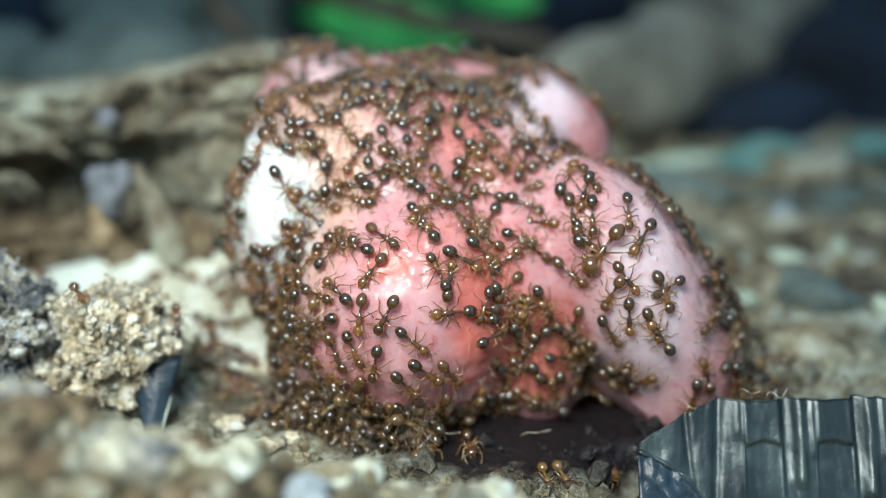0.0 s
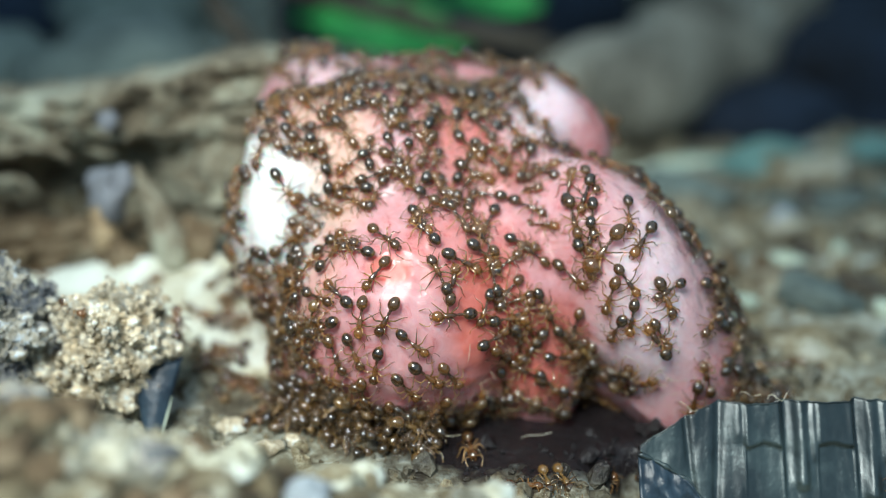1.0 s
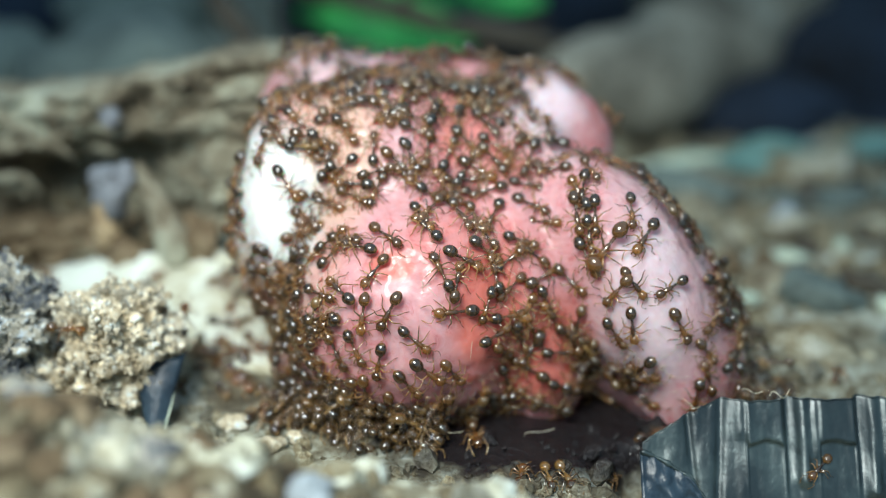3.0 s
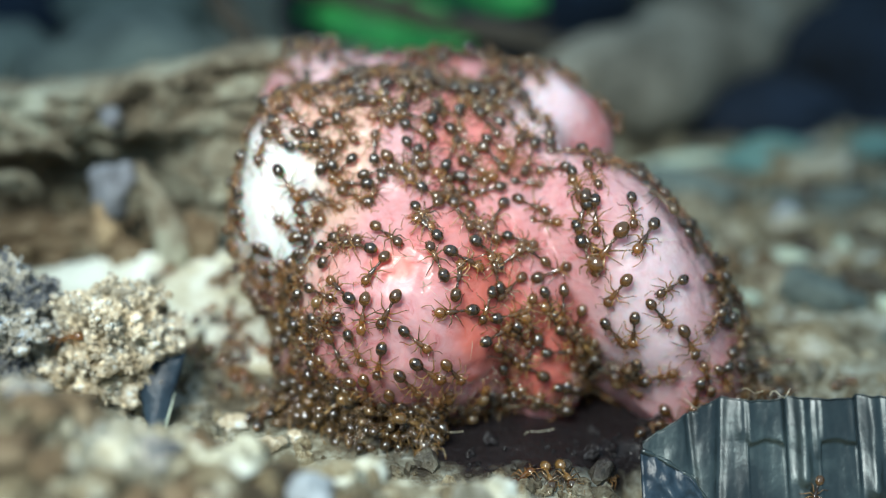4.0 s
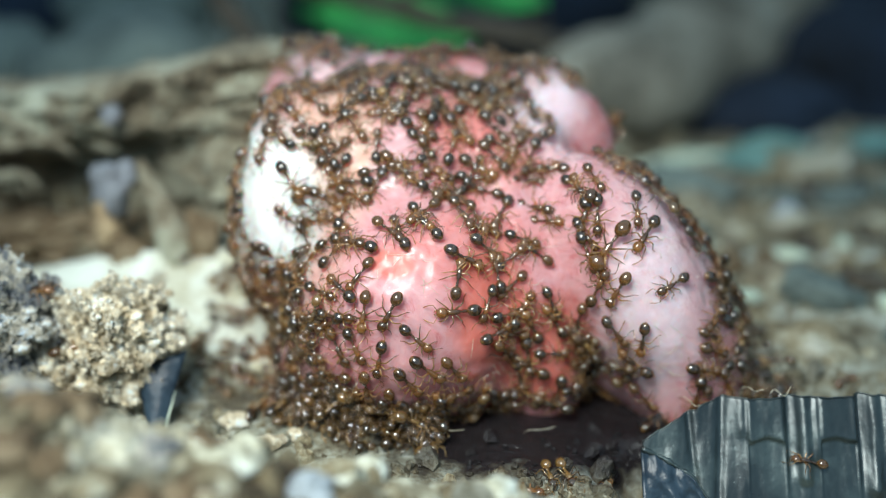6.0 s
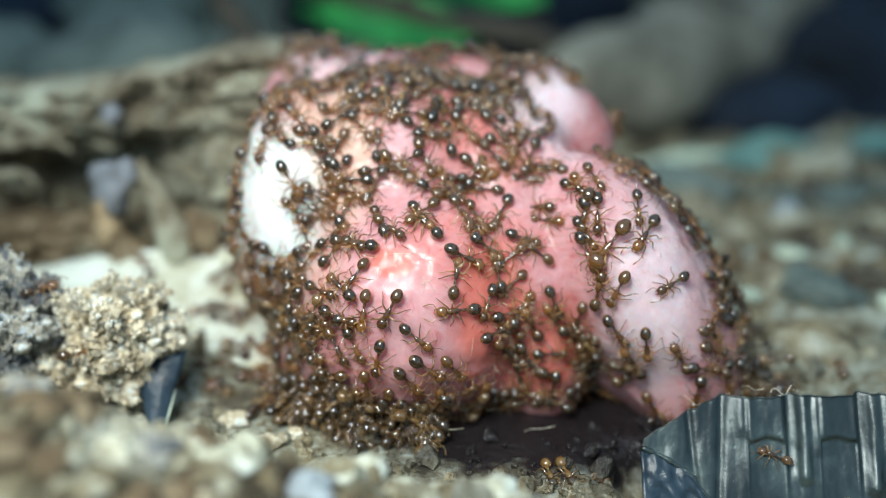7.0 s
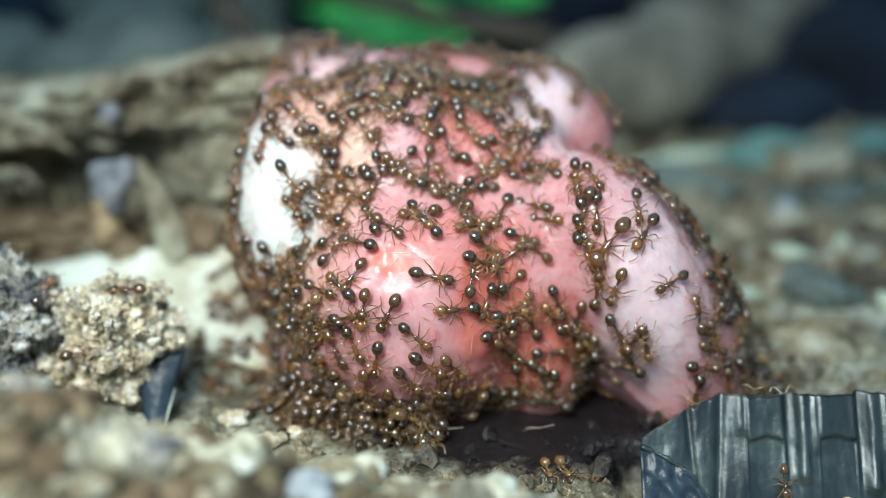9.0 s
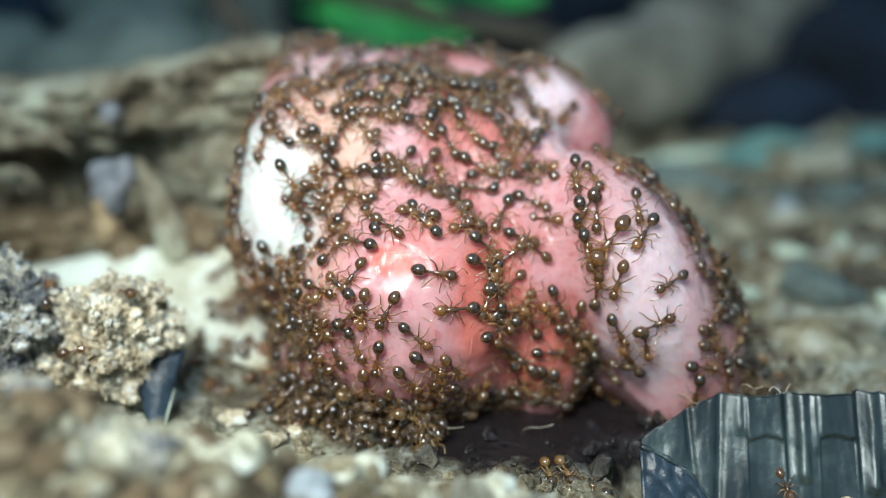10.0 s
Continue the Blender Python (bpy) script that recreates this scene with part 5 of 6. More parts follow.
    crawl((0, 55.8, 34.1, -83), (1.5, 54.9, 35.2, -52), (2.5, 54.5, 36.1, -51), (5.5, 56.0, 37.0, -50), (10, 54.9, 37.8, -51))
    crawl((0, 73.4, 45.1, 77), (0.5, 69.9, 42.1, 74), (1, 65.7, 38.9, 57), (1.5, 63.1, 37.5, 44), (2.5, 62.8, 37.3, 52), (10, 61.4, 36.8, 36))
    crawl((0, 51.7, 24.0, -134), (2, 51.7, 24.0, -134), (4, 52.4, 26.9, -129), (4.5, 53.0, 27.6, -124), (5.5, 52.1, 26.4, -111), (7, 50.8, 25.0, -87), (8, 51.9, 26.2, -101), (8.5, 52.5, 26.9, -125), (9.5, 54.1, 28.4, -137), (10, 54.4, 28.7, -135))
    crawl((0, 57.1, 27.1, -120), (1.5, 58.3, 28.1, -128), (2, 61.1, 30.3, -127), (4, 58.0, 27.9, -127), (4.5, 56.9, 26.9, -120), (10, 56.1, 26.3, -121))
    crawl((0, 43.0, 26.2, -51), (1.5, 45.0, 25.7, -57), (5.5, 45.2, 24.3, -57), (7, 45.9, 23.2, -55), (9.5, 44.8, 24.0, -56), (10, 44.5, 24.4, -56))
    crawl((0, 17.1, 22.0, -133), (1.5, 16.6, 23.0, -133), (2.5, 18.2, 23.4, -132), (4, 20.9, 23.6, -132), (4.5, 22.3, 23.4, -132), (9, 23.5, 23.0, -134), (10, 23.6, 22.0, -133))
    crawl((0, 44.9, 17.4, -46), (4.5, 44.9, 17.4, -46), (5, 44.8, 16.9, -46), (10, 44.8, 16.9, -46))
    crawl((0, 46.6, 17.8, -103), (1.8, 46.6, 17.8, -103), (3.8, 47.1, 17.9, -112), (4.5, 47.5, 17.8, -121), (7.5, 47.4, 17.5, -116), (9.5, 47.6, 17.9, -121), (10, 47.7, 17.9, -124))
    crawl((0, 56.6, 31.5, 22), (2, 52.6, 27.3, 50), (2.5, 52.0, 26.3, 55), (10, 51.6, 26.0, 46))
    crawl((0, 48.7, 16.5, -112), (4.5, 48.7, 16.5, -112), (5, 48.7, 16.1, -113), (10, 48.7, 16.1, -113))
    crawl((0, 46.2, 11.4, -88), (2, 46.8, 12.0, -114), (4, 45.7, 11.0, -87), (5.5, 45.8, 11.2, -87), (10, 45.4, 11.0, -96))
    crawl((0, 44.8, 5.5, -92), (2.5, 44.8, 4.7, -88), (5.5, 44.8, 5.6, -91), (9, 44.7, 5.0, -88), (10, 44.8, 5.4, -94))
    crawl((0, 32.0, 12.8, -29), (0.5, 32.7, 11.9, -29), (2.5, 31.4, 11.5, -28), (4.5, 30.1, 11.5, -28), (7, 31.4, 11.1, -28), (10, 30.8, 11.1, -28))
    crawl((0, 34.6, 8.6, 135), (1.5, 33.0, 7.8, 134), (2.5, 32.0, 7.2, 135), (7, 33.0, 6.3, 135), (10, 32.9, 6.9, 134))
    crawl((0, 11.8, 8.6, -46), (10, 11.8, 8.6, -46))
    crawl((0, 0.5, 24.7, -57), (2.5, 0.5, 24.7, -57), (4, 0.6, 24.2, -57), (10, 0.6, 24.2, -57))
    crawl((0, 9.1, 25.0, -73), (2, 9.3, 23.6, -70), (5.5, 8.8, 22.4, -68), (9.5, 7.6, 21.3, -67), (10, 7.5, 21.2, -67))
    crawl((0, -16.0, 19.8, 146), (4.5, -16.0, 19.8, 146), (5, -16.2, 19.7, 146), (10, -16.2, 19.7, 146))
    crawl((0, 56.0, 15.4, -123), (5, 56.4, 15.2, -123), (5.5, 56.9, 15.0, -124), (10, 57.6, 14.9, -123))
    crawl((0, 54.5, 8.8, -146), (4.5, 54.5, 8.8, -146), (5, 54.5, 8.9, -146), (10, 54.5, 8.9, -146))
    crawl((0, 47.1, 7.6, -122), (1.5, 47.3, 8.3, -123), (4, 47.3, 7.7, -122), (9.5, 47.6, 8.0, -124), (10, 47.7, 8.2, -124), major=True)
    crawl((0, 82.3, 14.3, -93), (0.5, 82.2, 14.9, -86), (2, 82.4, 14.1, -101), (10, 82.3, 14.5, -95))
    crawl((0, 103.4, 33.6, -57), (2, 103.4, 33.6, -57), (4, 70.3, 33.0, -137), (4.5, 83.4, 30.8, -118), (5, 83.4, 28.7, -124), (5.5, 83.2, 26.6, -177), (10, 83.1, 26.1, -177))
    crawl((0, 74.2, 25.3, 79), (2, 78.3, 24.7, 72), (4.5, 75.1, 24.6, 70), (5, 72.9, 24.4, 79), (7, 68.1, 22.6, 108), (10, 68.1, 22.6, 108))
    crawl((0, 95.2, 31.2, 172), (0.5, 78.8, 32.8, 191), (1, 78.3, 30.9, 195), (1.5, 77.3, 30.4, 198), (10, 77.3, 30.4, 198))
    crawl((0, 75.4, 6.0, -102), (0.5, 75.4, 6.0, -102), (2.5, 76.8, 5.0, -72), (4, 78.3, 4.0, -31), (5, 80.9, 2.7, -97), (5.5, 80.9, 2.7, -101), (7.5, 81.0, 2.5, -114), (10, 81.0, 2.5, -114))
    crawl((0, 80.1, -7.5, -63), (2.5, 80.1, -7.5, -63), (4.5, 79.3, -4.6, -68), (5, 80.0, -4.0, -136), (5.5, 79.8, -3.4, -109), (5.7, 79.7, -2.7, -73), (10, 79.7, -2.7, -73))
    crawl((0, -28.4, 3.3, -117), (1, -27.4, 3.2, -118), (1.5, -27.4, 2.4, -117), (2, -27.8, 1.7, -116), (2.5, -28.3, 2.2, -117), (4, -28.5, 3.5, -117), (4.5, -29.4, 3.4, -116), (5, -31.0, 2.1, -118), (5.5, -32.0, 1.3, -118), (5.7, -32.3, 1.1, -118), (7.7, -34.1, -0.3, -113), (10, -34.1, -0.3, -113))
    crawl((0, -37.6, -2.1, 163), (10, -37.6, -2.1, 163))
    crawl((0, -28.3, -8.2, -93), (10, -28.3, -8.2, -93))
    crawl((0, -21.4, -7.6, -116), (2.5, -21.3, -7.0, -116), (4.5, -21.7, -6.4, -115), (5.5, -21.4, -7.6, -116), (8, -21.5, -6.8, -116), (8.5, -21.6, -7.9, -116), (9, -21.6, -8.5, -116), (10, -21.8, -7.9, -116))
    crawl((0, -12.8, -14.9, -38), (4.5, -12.8, -14.9, -38), (5, -12.7, -15.1, -38), (10, -12.7, -15.1, -38))
    crawl((0, -35.4, -19.8, -64), (4, -36.2, -19.9, -59), (5.5, -35.7, -19.2, -59), (7.5, -36.4, -19.7, -57), (8.5, -36.5, -20.4, -60), (10, -36.9, -20.7, -65))
    crawl((0, -29.9, -18.0, -67), (9, -30.7, -18.1, -64), (10, -30.2, -18.3, -65))
    crawl((0, -24.3, -21.6, -103), (5, -23.8, -21.2, -102), (7, -24.5, -21.2, -103), (8, -24.9, -22.0, -101), (10, -24.4, -21.9, -101))
    crawl((0, -41.5, -12.5, -147), (4, -40.9, -13.1, -147), (5, -40.2, -12.7, -147), (7, -40.5, -13.8, -147), (7.5, -40.7, -14.4, -147), (10, -40.3, -15.1, -148))
    crawl((0, -78.0, -24.6, -76), (4.5, -78.0, -24.6, -76), (5, -79.9, -25.6, -82), (10, -79.9, -25.6, -82))
    crawl((0, -72.3, -29.8, -147), (2.5, -72.3, -29.8, -147), (4, -73.4, -30.3, -137), (10, -73.4, -30.3, -137))
    crawl((0, -57.6, -26.2, -110), (1, -56.0, -25.7, -117), (2.5, -57.5, -26.5, -111), (10, -58.3, -26.6, -110))
    crawl((0, -42.9, -15.0, 55), (1.8, -42.9, -15.0, 55), (3.8, -42.8, -15.2, 55), (8.5, -42.5, -15.7, 55), (10, -42.6, -15.6, 55))
    crawl((0, -76.8, -8.8, -89), (4.5, -76.8, -8.8, -89), (5, -76.6, -8.6, -88), (10, -76.6, -8.6, -88))
    crawl((0, -73.2, -9.3, -100), (4.5, -73.2, -9.3, -100), (5, -73.3, -9.5, -100), (10, -73.3, -9.5, -100))
    crawl((0, -62.6, -4.1, 7), (2.8, -62.6, -4.1, 7), (4.8, -67.8, -8.3, -17), (5, -69.0, -9.2, -24), (7, -69.6, -10.2, -38), (8.5, -70.7, -9.8, -72), (10, -71.5, -10.6, -81))
    roam((0, -15.42, 16.58, -111), (0.5, -15.21, 16.31, -112), (2, -15.23, 16.70, -111), (2.5, -15.32, 17.32, -107), (4, -15.55, 17.45, -105), (4.5, -15.65, 17.12, -108), (7.5, -15.22, 16.48, -88), (8, -15.08, 15.66, -83), (8.5, -15.45, 15.31, -115), (9, -15.24, 15.34, -114), (10, -15.11, 15.20, -114))
    crawl((0, -79.5, -17.3, -124), (1.5, -79.7, -16.8, -121), (2, -80.4, -16.4, -119), (5, -80.7, -15.8, -125), (5.5, -81.7, -15.7, -128), (7.5, -83.7, -16.7, -130), (10, -83.7, -16.7, -130))
    crawl((0, -56.4, -6.3, 34), (10, -56.4, -6.3, 34))
    crawl((0, -43.1, -5.0, -4), (10, -43.1, -5.0, -4))
    crawl((0, -53.0, 1.8, 59), (2, -53.0, 1.8, 59), (2.5, -53.7, 2.1, 61), (10, -53.7, 2.1, 61))
    crawl((0, -45.1, 6.8, 68), (4.5, -45.1, 6.8, 68), (5, -44.6, 6.4, 67), (10, -44.6, 6.4, 67))
    roam((0, -13.54, 7.89, -68), (3, -13.54, 7.89, -68), (5, -11.94, 9.68, -73), (5.4, -11.57, 10.27, -74), (10, -11.57, 10.27, -74))
    roam((0, -15.18, 10.59, 79), (2.2, -15.18, 10.59, 79), (4.2, -14.02, 12.28, 84), (4.5, -13.80, 12.71, 81), (5, -13.81, 13.27, 78), (7, -13.69, 14.89, 69), (10, -13.69, 14.89, 69))
    roam((0, -14.89, 15.45, -92), (3, -14.89, 15.45, -92), (5, -14.78, 11.57, -85), (5.5, -14.69, 9.52, -89), (7.5, -14.81, 7.00, -87), (10, -14.81, 7.00, -87))
    roam((0, -16.05, 5.40, 103), (2.5, -16.05, 5.40, 103), (4.5, -16.09, 14.45, 23), (5, -15.30, 14.67, -10), (10, -15.30, 14.67, -10))
    crawl((0, -3.1, -7.7, 176), (4.5, -3.1, -7.7, 176), (5, -2.7, -8.3, 175), (10, -2.7, -8.3, 175))
    crawl((0, -2.9, 2.8, 82), (1, -2.1, 2.3, 81), (2, -1.7, 1.8, 81), (4.5, -1.1, 2.5, 80), (7.5, -2.8, 2.2, 82), (8, -3.5, 2.1, 82), (8.5, -0.4, 2.0, 80), (10, 10.6, -0.0, 72))
    crawl((0, 21.6, -35.6, -29), (0.5, 17.8, -29.3, -49), (1, 16.1, -26.7, -52), (10, 16.3, -26.9, -52))
    crawl((0, 25.9, -13.8, 55), (2, 26.3, -13.1, 56), (4, 25.7, -13.7, 55), (5.5, 25.0, -13.3, 52), (8.5, 24.2, -13.9, 49), (10, 25.4, -13.4, 54))
    crawl((0, 27.5, -18.7, 120), (1, 28.3, -19.7, 120), (4.5, 27.9, -20.4, 120), (5.7, 27.7, -19.9, 120), (7.7, 27.5, -19.1, 120), (10, 27.5, -19.1, 120))
    crawl((0, 34.2, -12.1, -65), (1.8, 34.2, -12.1, -65), (3.8, 35.4, -13.0, -67), (5.5, 36.3, -13.7, -66), (7, 37.3, -14.1, -70), (7.5, 38.0, -14.2, -71), (9.5, 38.8, -14.4, -70), (10, 38.8, -14.4, -70))
    crawl((0, 44.0, -0.2, -80), (1.8, 44.0, -0.2, -80), (3.8, 42.9, -11.7, -57), (4, 40.1, -14.1, -97), (4.5, 40.1, -16.7, -83), (5, 41.9, -20.1, -70), (5.4, 45.2, -23.6, -52), (7.4, 54.6, -35.7, -37), (10, 54.6, -35.7, -37))
    crawl((0, 20.9, -10.6, 6), (1.3, 25.9, -7.2, 14), (1.5, 27.2, -5.9, 12), (2, 30.3, -4.8, 13), (2.5, 34.3, -3.2, 18), (4, 40.2, -1.4, 18), (4.5, 44.4, -1.5, 28), (5, 45.0, -1.0, 93), (5.5, 44.9, -2.0, 62), (5.7, 45.1, -2.2, 75), (7.7, 45.1, -3.8, 89), (10, 45.1, -3.8, 89))
    crawl((0, 47.0, -19.5, -91), (10, 47.0, -19.5, -91))
    crawl((0, 44.4, -25.1, 126), (10, 44.4, -25.1, 126))
    crawl((0, 36.0, -15.3, 123), (0.9, 36.0, -15.6, 123), (4, 35.8, -16.5, 123), (5, 35.9, -17.4, 123), (7, 36.7, -17.9, 125), (10, 35.9, -17.7, 123))
    crawl((0, 13.3, 2.1, 98), (9, 14.2, -0.0, 99), (9.5, 14.1, -3.8, 99), (10, 12.9, -6.1, 100))
    crawl((0, 23.4, 5.7, 29), (4.5, 23.4, 5.7, 29), (5, 23.5, 5.6, 29), (10, 23.5, 5.6, 29))
    crawl((0, 2.5, 7.0, -31), (2, 1.7, 7.1, -31), (7.5, 1.8, 6.5, -31), (8.5, 4.8, 6.0, -21), (9, 8.6, 3.8, -30), (9.5, 10.2, 2.1, -33), (10, 10.3, 1.8, -33))
    crawl((0, 41.6, -30.4, -10), (1, 41.1, -29.4, -12), (1.5, 40.6, -28.8, -10), (4, 39.7, -28.8, -3), (5, 38.6, -29.1, -2), (7, 37.1, -30.2, 6), (10, 37.1, -30.2, 6))
    crawl((0, 46.5, -4.1, -97), (1, 46.3, -4.3, -91), (1.5, 46.7, -4.1, -94), (2, 46.6, -3.3, -103), (8, 46.7, -4.0, -96), (9.5, 46.6, -3.1, -96), (10, 47.0, -2.0, -100))
    crawl((0, 55.0, -2.3, -157), (4.5, 55.0, -2.3, -157), (5, 55.1, -2.2, -157), (10, 55.1, -2.2, -157))
    crawl((0, 48.2, -14.8, -68), (0.5, 48.6, -14.3, -87), (1, 47.9, -12.9, -82), (1.5, 47.8, -12.3, -75), (2, 47.9, -13.3, -80), (2.5, 48.4, -14.9, -72), (4, 48.5, -15.5, -63), (10, 48.7, -15.4, -67))
    crawl((0, 48.7, -9.5, -83), (1, 48.8, -9.1, -88), (1.5, 48.6, -8.8, -86), (2, 48.3, -9.2, -83), (2.5, 48.8, -10.7, -78), (4, 49.3, -13.1, -81), (4.5, 49.5, -13.9, -79), (5.5, 49.8, -14.1, -80), (5.7, 50.1, -14.6, -78), (7.7, 51.6, -16.8, -71), (10, 51.6, -16.8, -71))
    crawl((0, 48.8, 0.2, -70), (1.8, 48.8, 0.2, -70), (3.8, 51.3, -6.0, -65), (4, 52.4, -8.1, -60), (4.5, 54.2, -9.7, -46), (5, 56.7, -10.9, -35), (5.5, 59.3, -12.1, -30), (5.7, 62.7, -13.7, -28), (10, 62.7, -13.7, -28))
    crawl((0, 63.6, -11.0, -164), (8.5, 64.2, -10.9, -159), (9.5, 65.1, -11.0, -159), (10, 64.6, -11.1, -156))
    roam((0, 20.13, 12.58, -77), (4.5, 20.13, 12.58, -77), (5, 20.16, 12.58, -77), (10, 20.16, 12.58, -77))
    crawl((0, 54.2, -3.6, -85), (0.5, 54.2, -3.6, -85), (2.5, 55.6, -9.8, -66), (4, 57.5, -14.3, -64), (4.5, 59.7, -16.8, -45), (5, 62.1, -16.7, -17), (5.5, 63.4, -16.6, -20), (10, 63.4, -16.6, -20))
    crawl((0, 80.1, -8.2, 122), (4.5, 80.1, -8.2, 122), (5, 80.2, -8.5, 133), (10, 80.2, -8.5, 133))
    roam((0, 22.84, 18.30, 90), (4.5, 22.84, 18.30, 90), (5, 22.78, 18.09, 90), (10, 22.78, 18.09, 90))
    crawl((0, 52.4, -11.8, 117), (0.5, 52.1, -12.2, 116), (1.5, 51.7, -12.3, 114), (2, 52.3, -18.0, 192), (2.5, 52.8, -20.9, 272), (4, 54.5, -25.0, 299), (4.5, 51.8, -20.8, 253), (5.1, 51.8, -21.0, 173), (7.1, 52.2, -22.1, 125), (10, 52.2, -22.1, 125))
    crawl((0, -9.0, -24.5, -53), (7.5, -9.6, -24.3, -52), (9, -9.3, -23.7, -49), (10, -9.1, -23.6, -49))
    crawl((0, -15.3, -27.9, -61), (4.5, -15.3, -27.9, -61), (5, -15.5, -28.0, -62), (10, -15.5, -28.0, -62))
    crawl((0, -2.2, -27.5, -61), (4.5, -2.2, -27.5, -61), (5, -2.1, -27.3, -60), (10, -2.1, -27.3, -60))
    crawl((0, -5.5, -39.9, -106), (7.5, -5.0, -40.9, -103), (8, -3.9, -41.1, -103), (8.5, -3.0, -40.3, -103), (9.5, -2.2, -40.6, -103), (10, -2.5, -40.6, -102))
    roam((0, 1.79, -0.45, -83), (1.8, 1.79, -0.45, -83), (3.8, 2.63, 2.75, -84), (4, 2.88, 3.90, -86), (4.5, 3.26, 5.01, -85), (5, 3.47, 5.79, -85), (5.5, 3.63, 6.43, -87), (7, 3.88, 6.75, -87), (7.3, 4.18, 6.70, -87), (10, 4.18, 6.70, -87))
    crawl((0, 21.1, -41.0, -66), (4, 22.1, -41.7, -63), (4.5, 24.0, -41.5, -65), (5, 25.9, -40.5, -69), (5.5, 26.7, -39.9, -72), (7.5, 27.3, -40.7, -71), (8, 27.2, -41.3, -65), (8.5, 27.4, -42.1, -67), (10, 27.2, -41.3, -65))
    crawl((0, 39.9, -39.9, -92), (0.5, 41.4, -41.7, -97), (1, 42.3, -42.7, -81), (5.5, 41.3, -41.9, -92), (5.7, 40.6, -41.7, -90), (7.7, 37.4, -40.7, -87), (10, 37.4, -40.7, -87))
    roam((0, 2.80, 4.65, -127), (1.8, 2.80, 4.65, -127), (10, 2.80, 4.65, -127))
    crawl((0, -6.3, -39.6, 72), (2.5, -6.7, -38.8, 72), (7, -7.8, -39.6, 72), (8.5, -7.8, -38.7, 72), (9, -8.6, -37.7, 73), (9.5, -9.4, -36.4, 74), (10, -9.6, -33.7, 74))
    crawl((0, -22.7, -39.5, -98), (1, -22.5, -37.9, -99), (2.5, -22.8, -36.4, -95), (4, -22.4, -35.6, -91), (8, -22.9, -36.2, -94), (10, -22.8, -36.4, -96))
    crawl((0, -28.9, -29.9, -98), (4.5, -28.9, -29.9, -98), (5, -28.8, -29.6, -97), (10, -28.8, -29.6, -97))
    crawl((0, 55.6, -25.4, 98), (3, 55.6, -25.4, 98), (5, 56.8, -20.1, 39), (5.5, 58.4, -19.4, 15), (5.7, 61.3, -19.8, -4), (10, 61.3, -19.8, -4))
    crawl((0, 60.5, -25.5, -85), (10, 60.5, -25.5, -85))
    crawl((0, 58.4, -32.0, -54), (1.5, 58.4, -32.1, -54), (8, 59.9, -33.5, -57), (8.5, 60.5, -34.1, -70), (9.5, 60.1, -33.9, -75), (10, 61.4, -35.4, -70))
    roam((0, -12.42, 7.00, -37), (0.5, -12.42, 7.00, -37), (2.5, -12.44, 6.95, -68), (4, -12.39, 6.60, -69), (4.5, -12.03, 6.84, -61), (5, -11.54, 7.24, -57), (5.5, -11.30, 7.57, -66), (7.4, -11.12, 7.67, -65), (9.4, -10.93, 7.79, -66), (10, -10.93, 7.79, -66))
    crawl((0, -54.2, -34.1, -66), (1.8, -54.2, -34.1, -66), (3.8, -54.1, -31.1, -72), (4.5, -54.5, -30.3, -56), (7, -56.0, -30.8, -46), (10, -55.0, -30.6, -55))
    crawl((0, -66.5, -35.0, -23), (2, -66.5, -35.0, -23), (2.5, -66.1, -34.7, -22), (10, -66.1, -34.7, -22))
    crawl((0, -42.8, -27.1, -44), (4.5, -42.8, -27.1, -44), (5, -42.7, -26.6, -45), (10, -42.7, -26.6, -45))
    roam((0, -10.79, 5.44, -53), (10, -10.79, 5.44, -53))
    roam((0, -11.17, 3.48, 66), (10, -11.17, 3.48, 66))
    roam((0, -9.08, 3.27, 63), (2.2, -9.08, 3.27, 63), (4.2, -9.18, 3.29, 64), (7, -9.33, 3.31, 65), (7.5, -9.17, 2.86, 64), (8, -8.85, 2.03, 63), (8.5, -8.70, 1.49, 65), (9.5, -8.80, 0.87, 62), (10, -8.88, 0.56, 63))
    roam((0, -20.91, 17.65, 61), (3, -20.91, 17.65, 61), (5, -19.39, 19.01, 60), (5.5, -19.00, 19.35, 53), (5.7, -18.67, 19.56, 39), (7.7, -16.88, 20.01, 42), (10, -16.88, 20.01, 42))
    crawl((0, 51.7, -10.6, -71), (1, 52.9, -12.0, -66), (2, 57.1, -10.3, -27), (2.5, 58.0, -11.1, -41), (3.6, 64.9, -21.3, -52), (10, 66.0, -23.6, -86))
    crawl((0, 61.8, -20.0, 106), (6, 60.6, -21.2, 112), (7, 55.9, -17.2, 125), (7.5, 56.0, -16.6, 119), (8.2, 58.0, -11.5, 89), (9, 59.3, -8.4, 89), (9.5, 62.2, -4.1, 56), (10, 67.3, 1.8, 50))
    crawl((0, 53.6, -24.7, 115), (7.5, 54.4, -26.1, 120), (8.6, 50.5, -18.1, 109), (9.3, 50.1, -13.1, 62), (10, 51.8, -10.5, 37))
    crawl((0, -42.7, 10.9, 8), (7, -39.2, 8.9, 1), (8.2, -17.6, 4.8, -7), (9, -8.5, 1.5, -15), (10, -7.8, 2.5, -14))
    roam((0, -18.45, 18.23, -29), (1, -16.83, 14.62, -39), (2.5, -15.70, 10.13, -63), (4, -14.41, 10.64, 17), (7, -12.09, 8.06, 45), (10, -11.51, 7.57, 41))
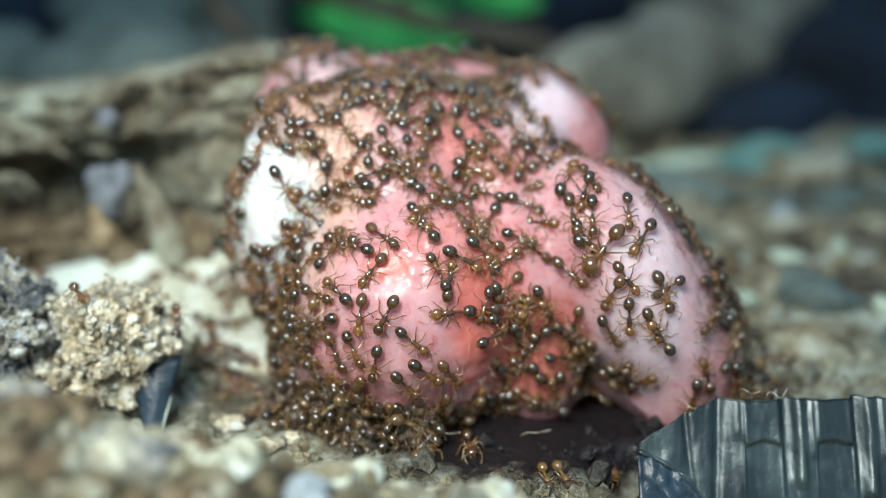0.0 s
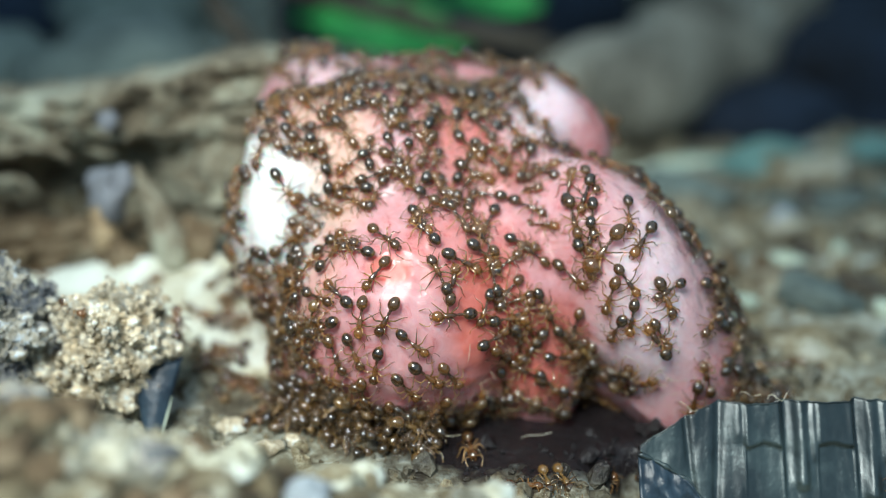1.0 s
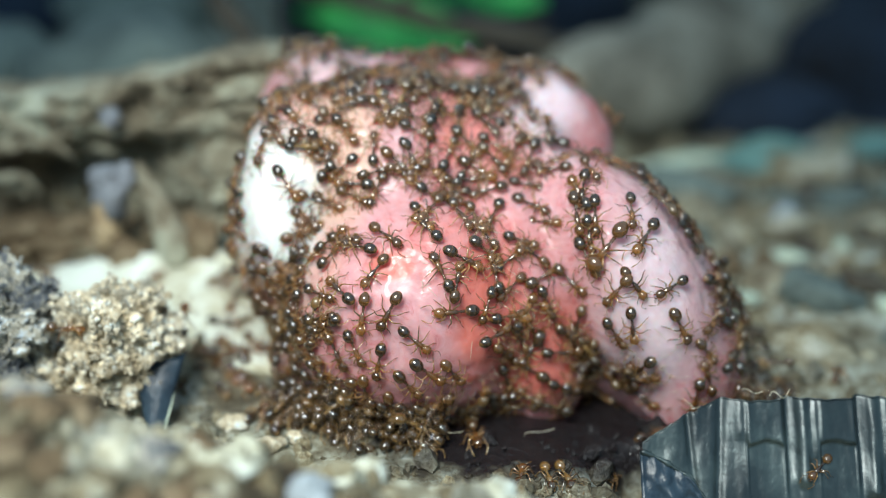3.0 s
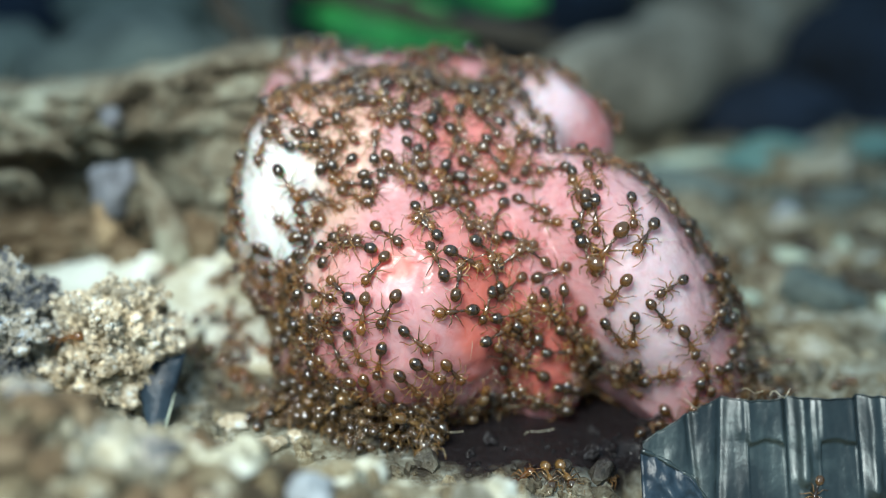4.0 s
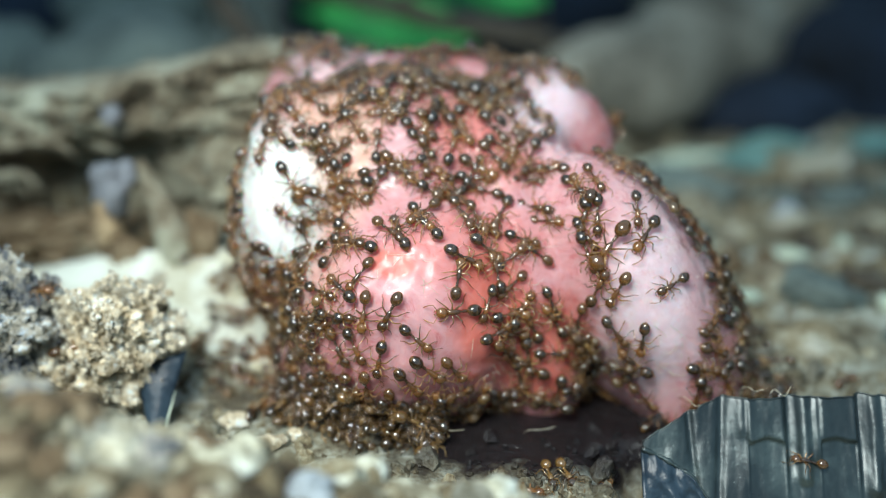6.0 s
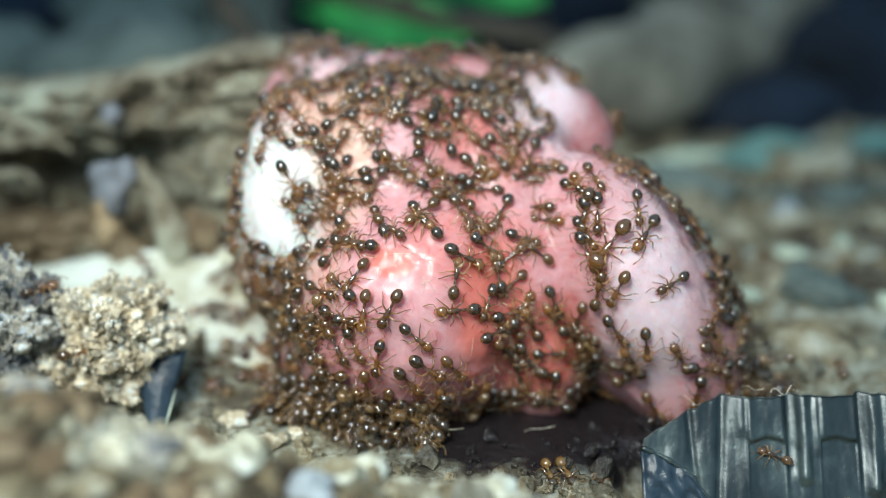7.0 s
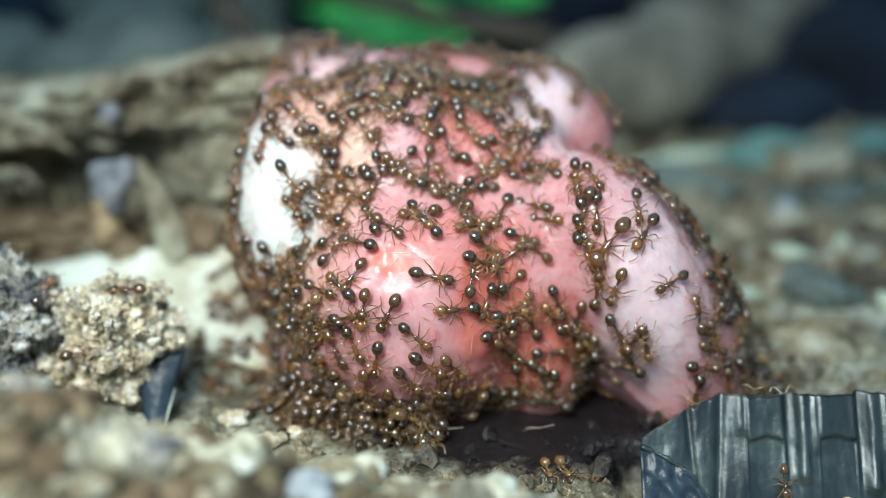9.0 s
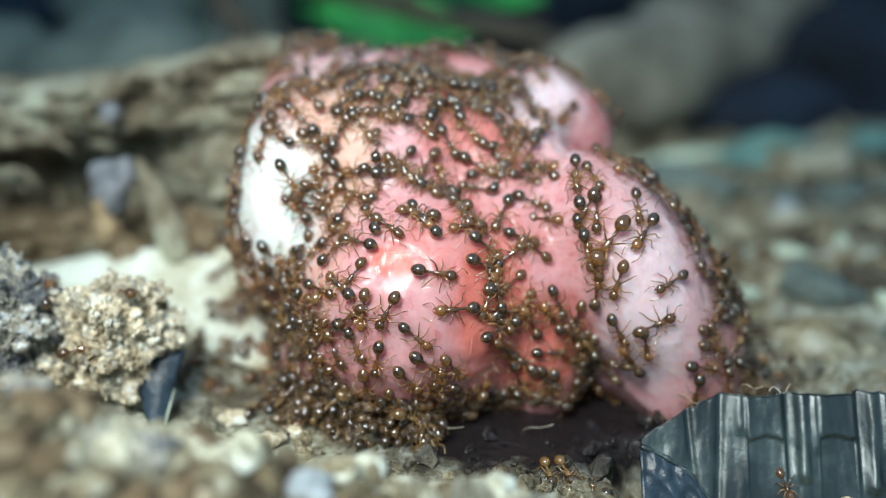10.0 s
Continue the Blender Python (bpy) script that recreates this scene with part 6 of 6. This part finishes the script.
    roam((0, -12.66, 9.21, -43), (2, -15.92, 11.06, 37), (4, -17.20, 11.56, -43), (5, -18.74, 15.26, 37), (7, -21.70, 18.37, 117), (8, -18.96, 4.17, 192), (10, -18.41, 3.28, 112))
    roam((0, -16.14, 13.10, -53), (1, -14.45, 14.47, 5), (2.5, -12.55, 10.99, -55), (10, -12.23, 9.81, -51))
    roam((0, -29.97, 20.09, -43), (2.5, -30.21, 21.53, -47), (5, -23.75, 3.87, -44), (7.5, -23.48, 3.94, 36), (10, -23.37, 4.51, 94))
    roam((0, -13.08, 7.15, -84), (1, -12.76, 7.79, -4), (4, -13.59, 8.23, -76), (5, -13.62, 7.29, -75), (7, -11.99, 7.34, 5), (10, -16.70, 9.63, 85))
    roam((0, -15.53, 10.93, -103), (2.5, -12.83, 10.10, -183), (5, -15.49, 10.29, -103), (7.5, -16.71, 14.89, -183), (10, -14.37, 15.50, -263))
    roam((0, 22.81, 10.92, -179), (2, 25.38, 9.84, -259), (5, 26.03, 6.73, -339), (7.5, 26.10, 9.93, -259), (10, 24.18, 14.56, -220))
    roam((0, 26.49, -3.06, -170), (1.4, 25.02, -2.83, -170), (2.5, 21.56, -2.40, -145), (4, 20.61, -3.35, -110), (5, 22.37, -2.87, -160), (5.7, 20.99, -2.63, -190), (7, 18.35, -2.30, -210), (8, 17.78, -2.38, -160), (8.6, 18.78, -3.01, -110), (10, 19.14, -3.32, -90), size=0.85)
    roam((0, 3.36, -13.22, 83), (1, 4.62, -4.75, 3), (2.5, 4.31, -3.85, 83), (5, 4.49, -4.94, 18), (10, 3.09, -13.76, -62))
    roam((0, -11.20, 3.14, -143), (2.5, -10.37, 2.32, -223), (5, -11.08, 3.29, -299), (10, -10.38, 4.96, -304))
    roam((0, 23.42, 18.34, 86), (5, 23.28, 18.57, 93), (10, 23.15, 18.61, 93))
    roam((0, 15.65, -0.21, -4), (5, 15.69, -0.12, -31), (10, 19.83, 6.33, -16))
    roam((0, 9.57, -1.32, 55), (5, 8.97, -2.43, 63), (10, 7.92, -5.14, 143))
    roam((0, -20.96, 2.82, -55), (5, -22.13, 3.01, 25), (8, -21.00, 2.24, 31), (10, -21.12, 2.27, 29))
    roam((0, 12.67, -1.11, -1), (4, 12.46, 1.72, 40), (5, 12.28, 1.67, 52), (7, 13.18, 2.55, 38), (10, 13.18, 2.55, 38))
    crowd()
    rng = random.Random(4)
    places = [on_skin(u, v, h, rng.uniform(1.0, 1.2)) @ at(0, 0, rng.uniform(0, 0.35), rng.uniform(-25, 25), rng.uniform(-20, 20), 0) for u, v, h, _ in crowd_places(1)]
    for _ in range(130):
        # the heap along the foot of the meat
        u = rng.random()
        x = -9.8 + 9.0 * u
        y = 3.9 - 3.6 * math.sin(0.5 * math.pi * u) + rng.gauss(0, 0.55)
        places.append(on_soil(x, y, rng.uniform(0, 360), rng.uniform(1.0, 1.2)) @ at(0, 0, max(0, rng.gauss(0.5, 0.6)), rng.uniform(-40, 40), rng.uniform(-40, 40), 0))
    for _ in range(9):
        # stragglers on the ground beside the meat
        x = -12.4 - abs(rng.gauss(0, 1.7))
        places.append(on_soil(x, rng.uniform(4, 19), rng.uniform(0, 360), rng.uniform(1.0, 1.15)))
    for _ in range(46):
        # a crowd on the soil at the shaded end of the meat
        places.append(on_soil(19.0 + abs(rng.gauss(0, 1.2)), rng.uniform(1.0, 12), rng.uniform(0, 360), rng.uniform(1.0, 1.15)) @ at(0, 0, max(0, rng.gauss(0.2, 0.4)), rng.uniform(-25, 25), rng.uniform(-25, 25), 0))
    for _ in range(3):
        # a few on the damp, darkened soil towards the strip
        places.append(on_soil(rng.uniform(4.5, 10.3), rng.uniform(-6.5, -2.5), rng.uniform(0, 360), rng.uniform(1.0, 1.15)))
    for k in range(5):
        swarm("ant_swarm", places[k::5], "dense heap of brown ants along the foot of the meat")


motions()
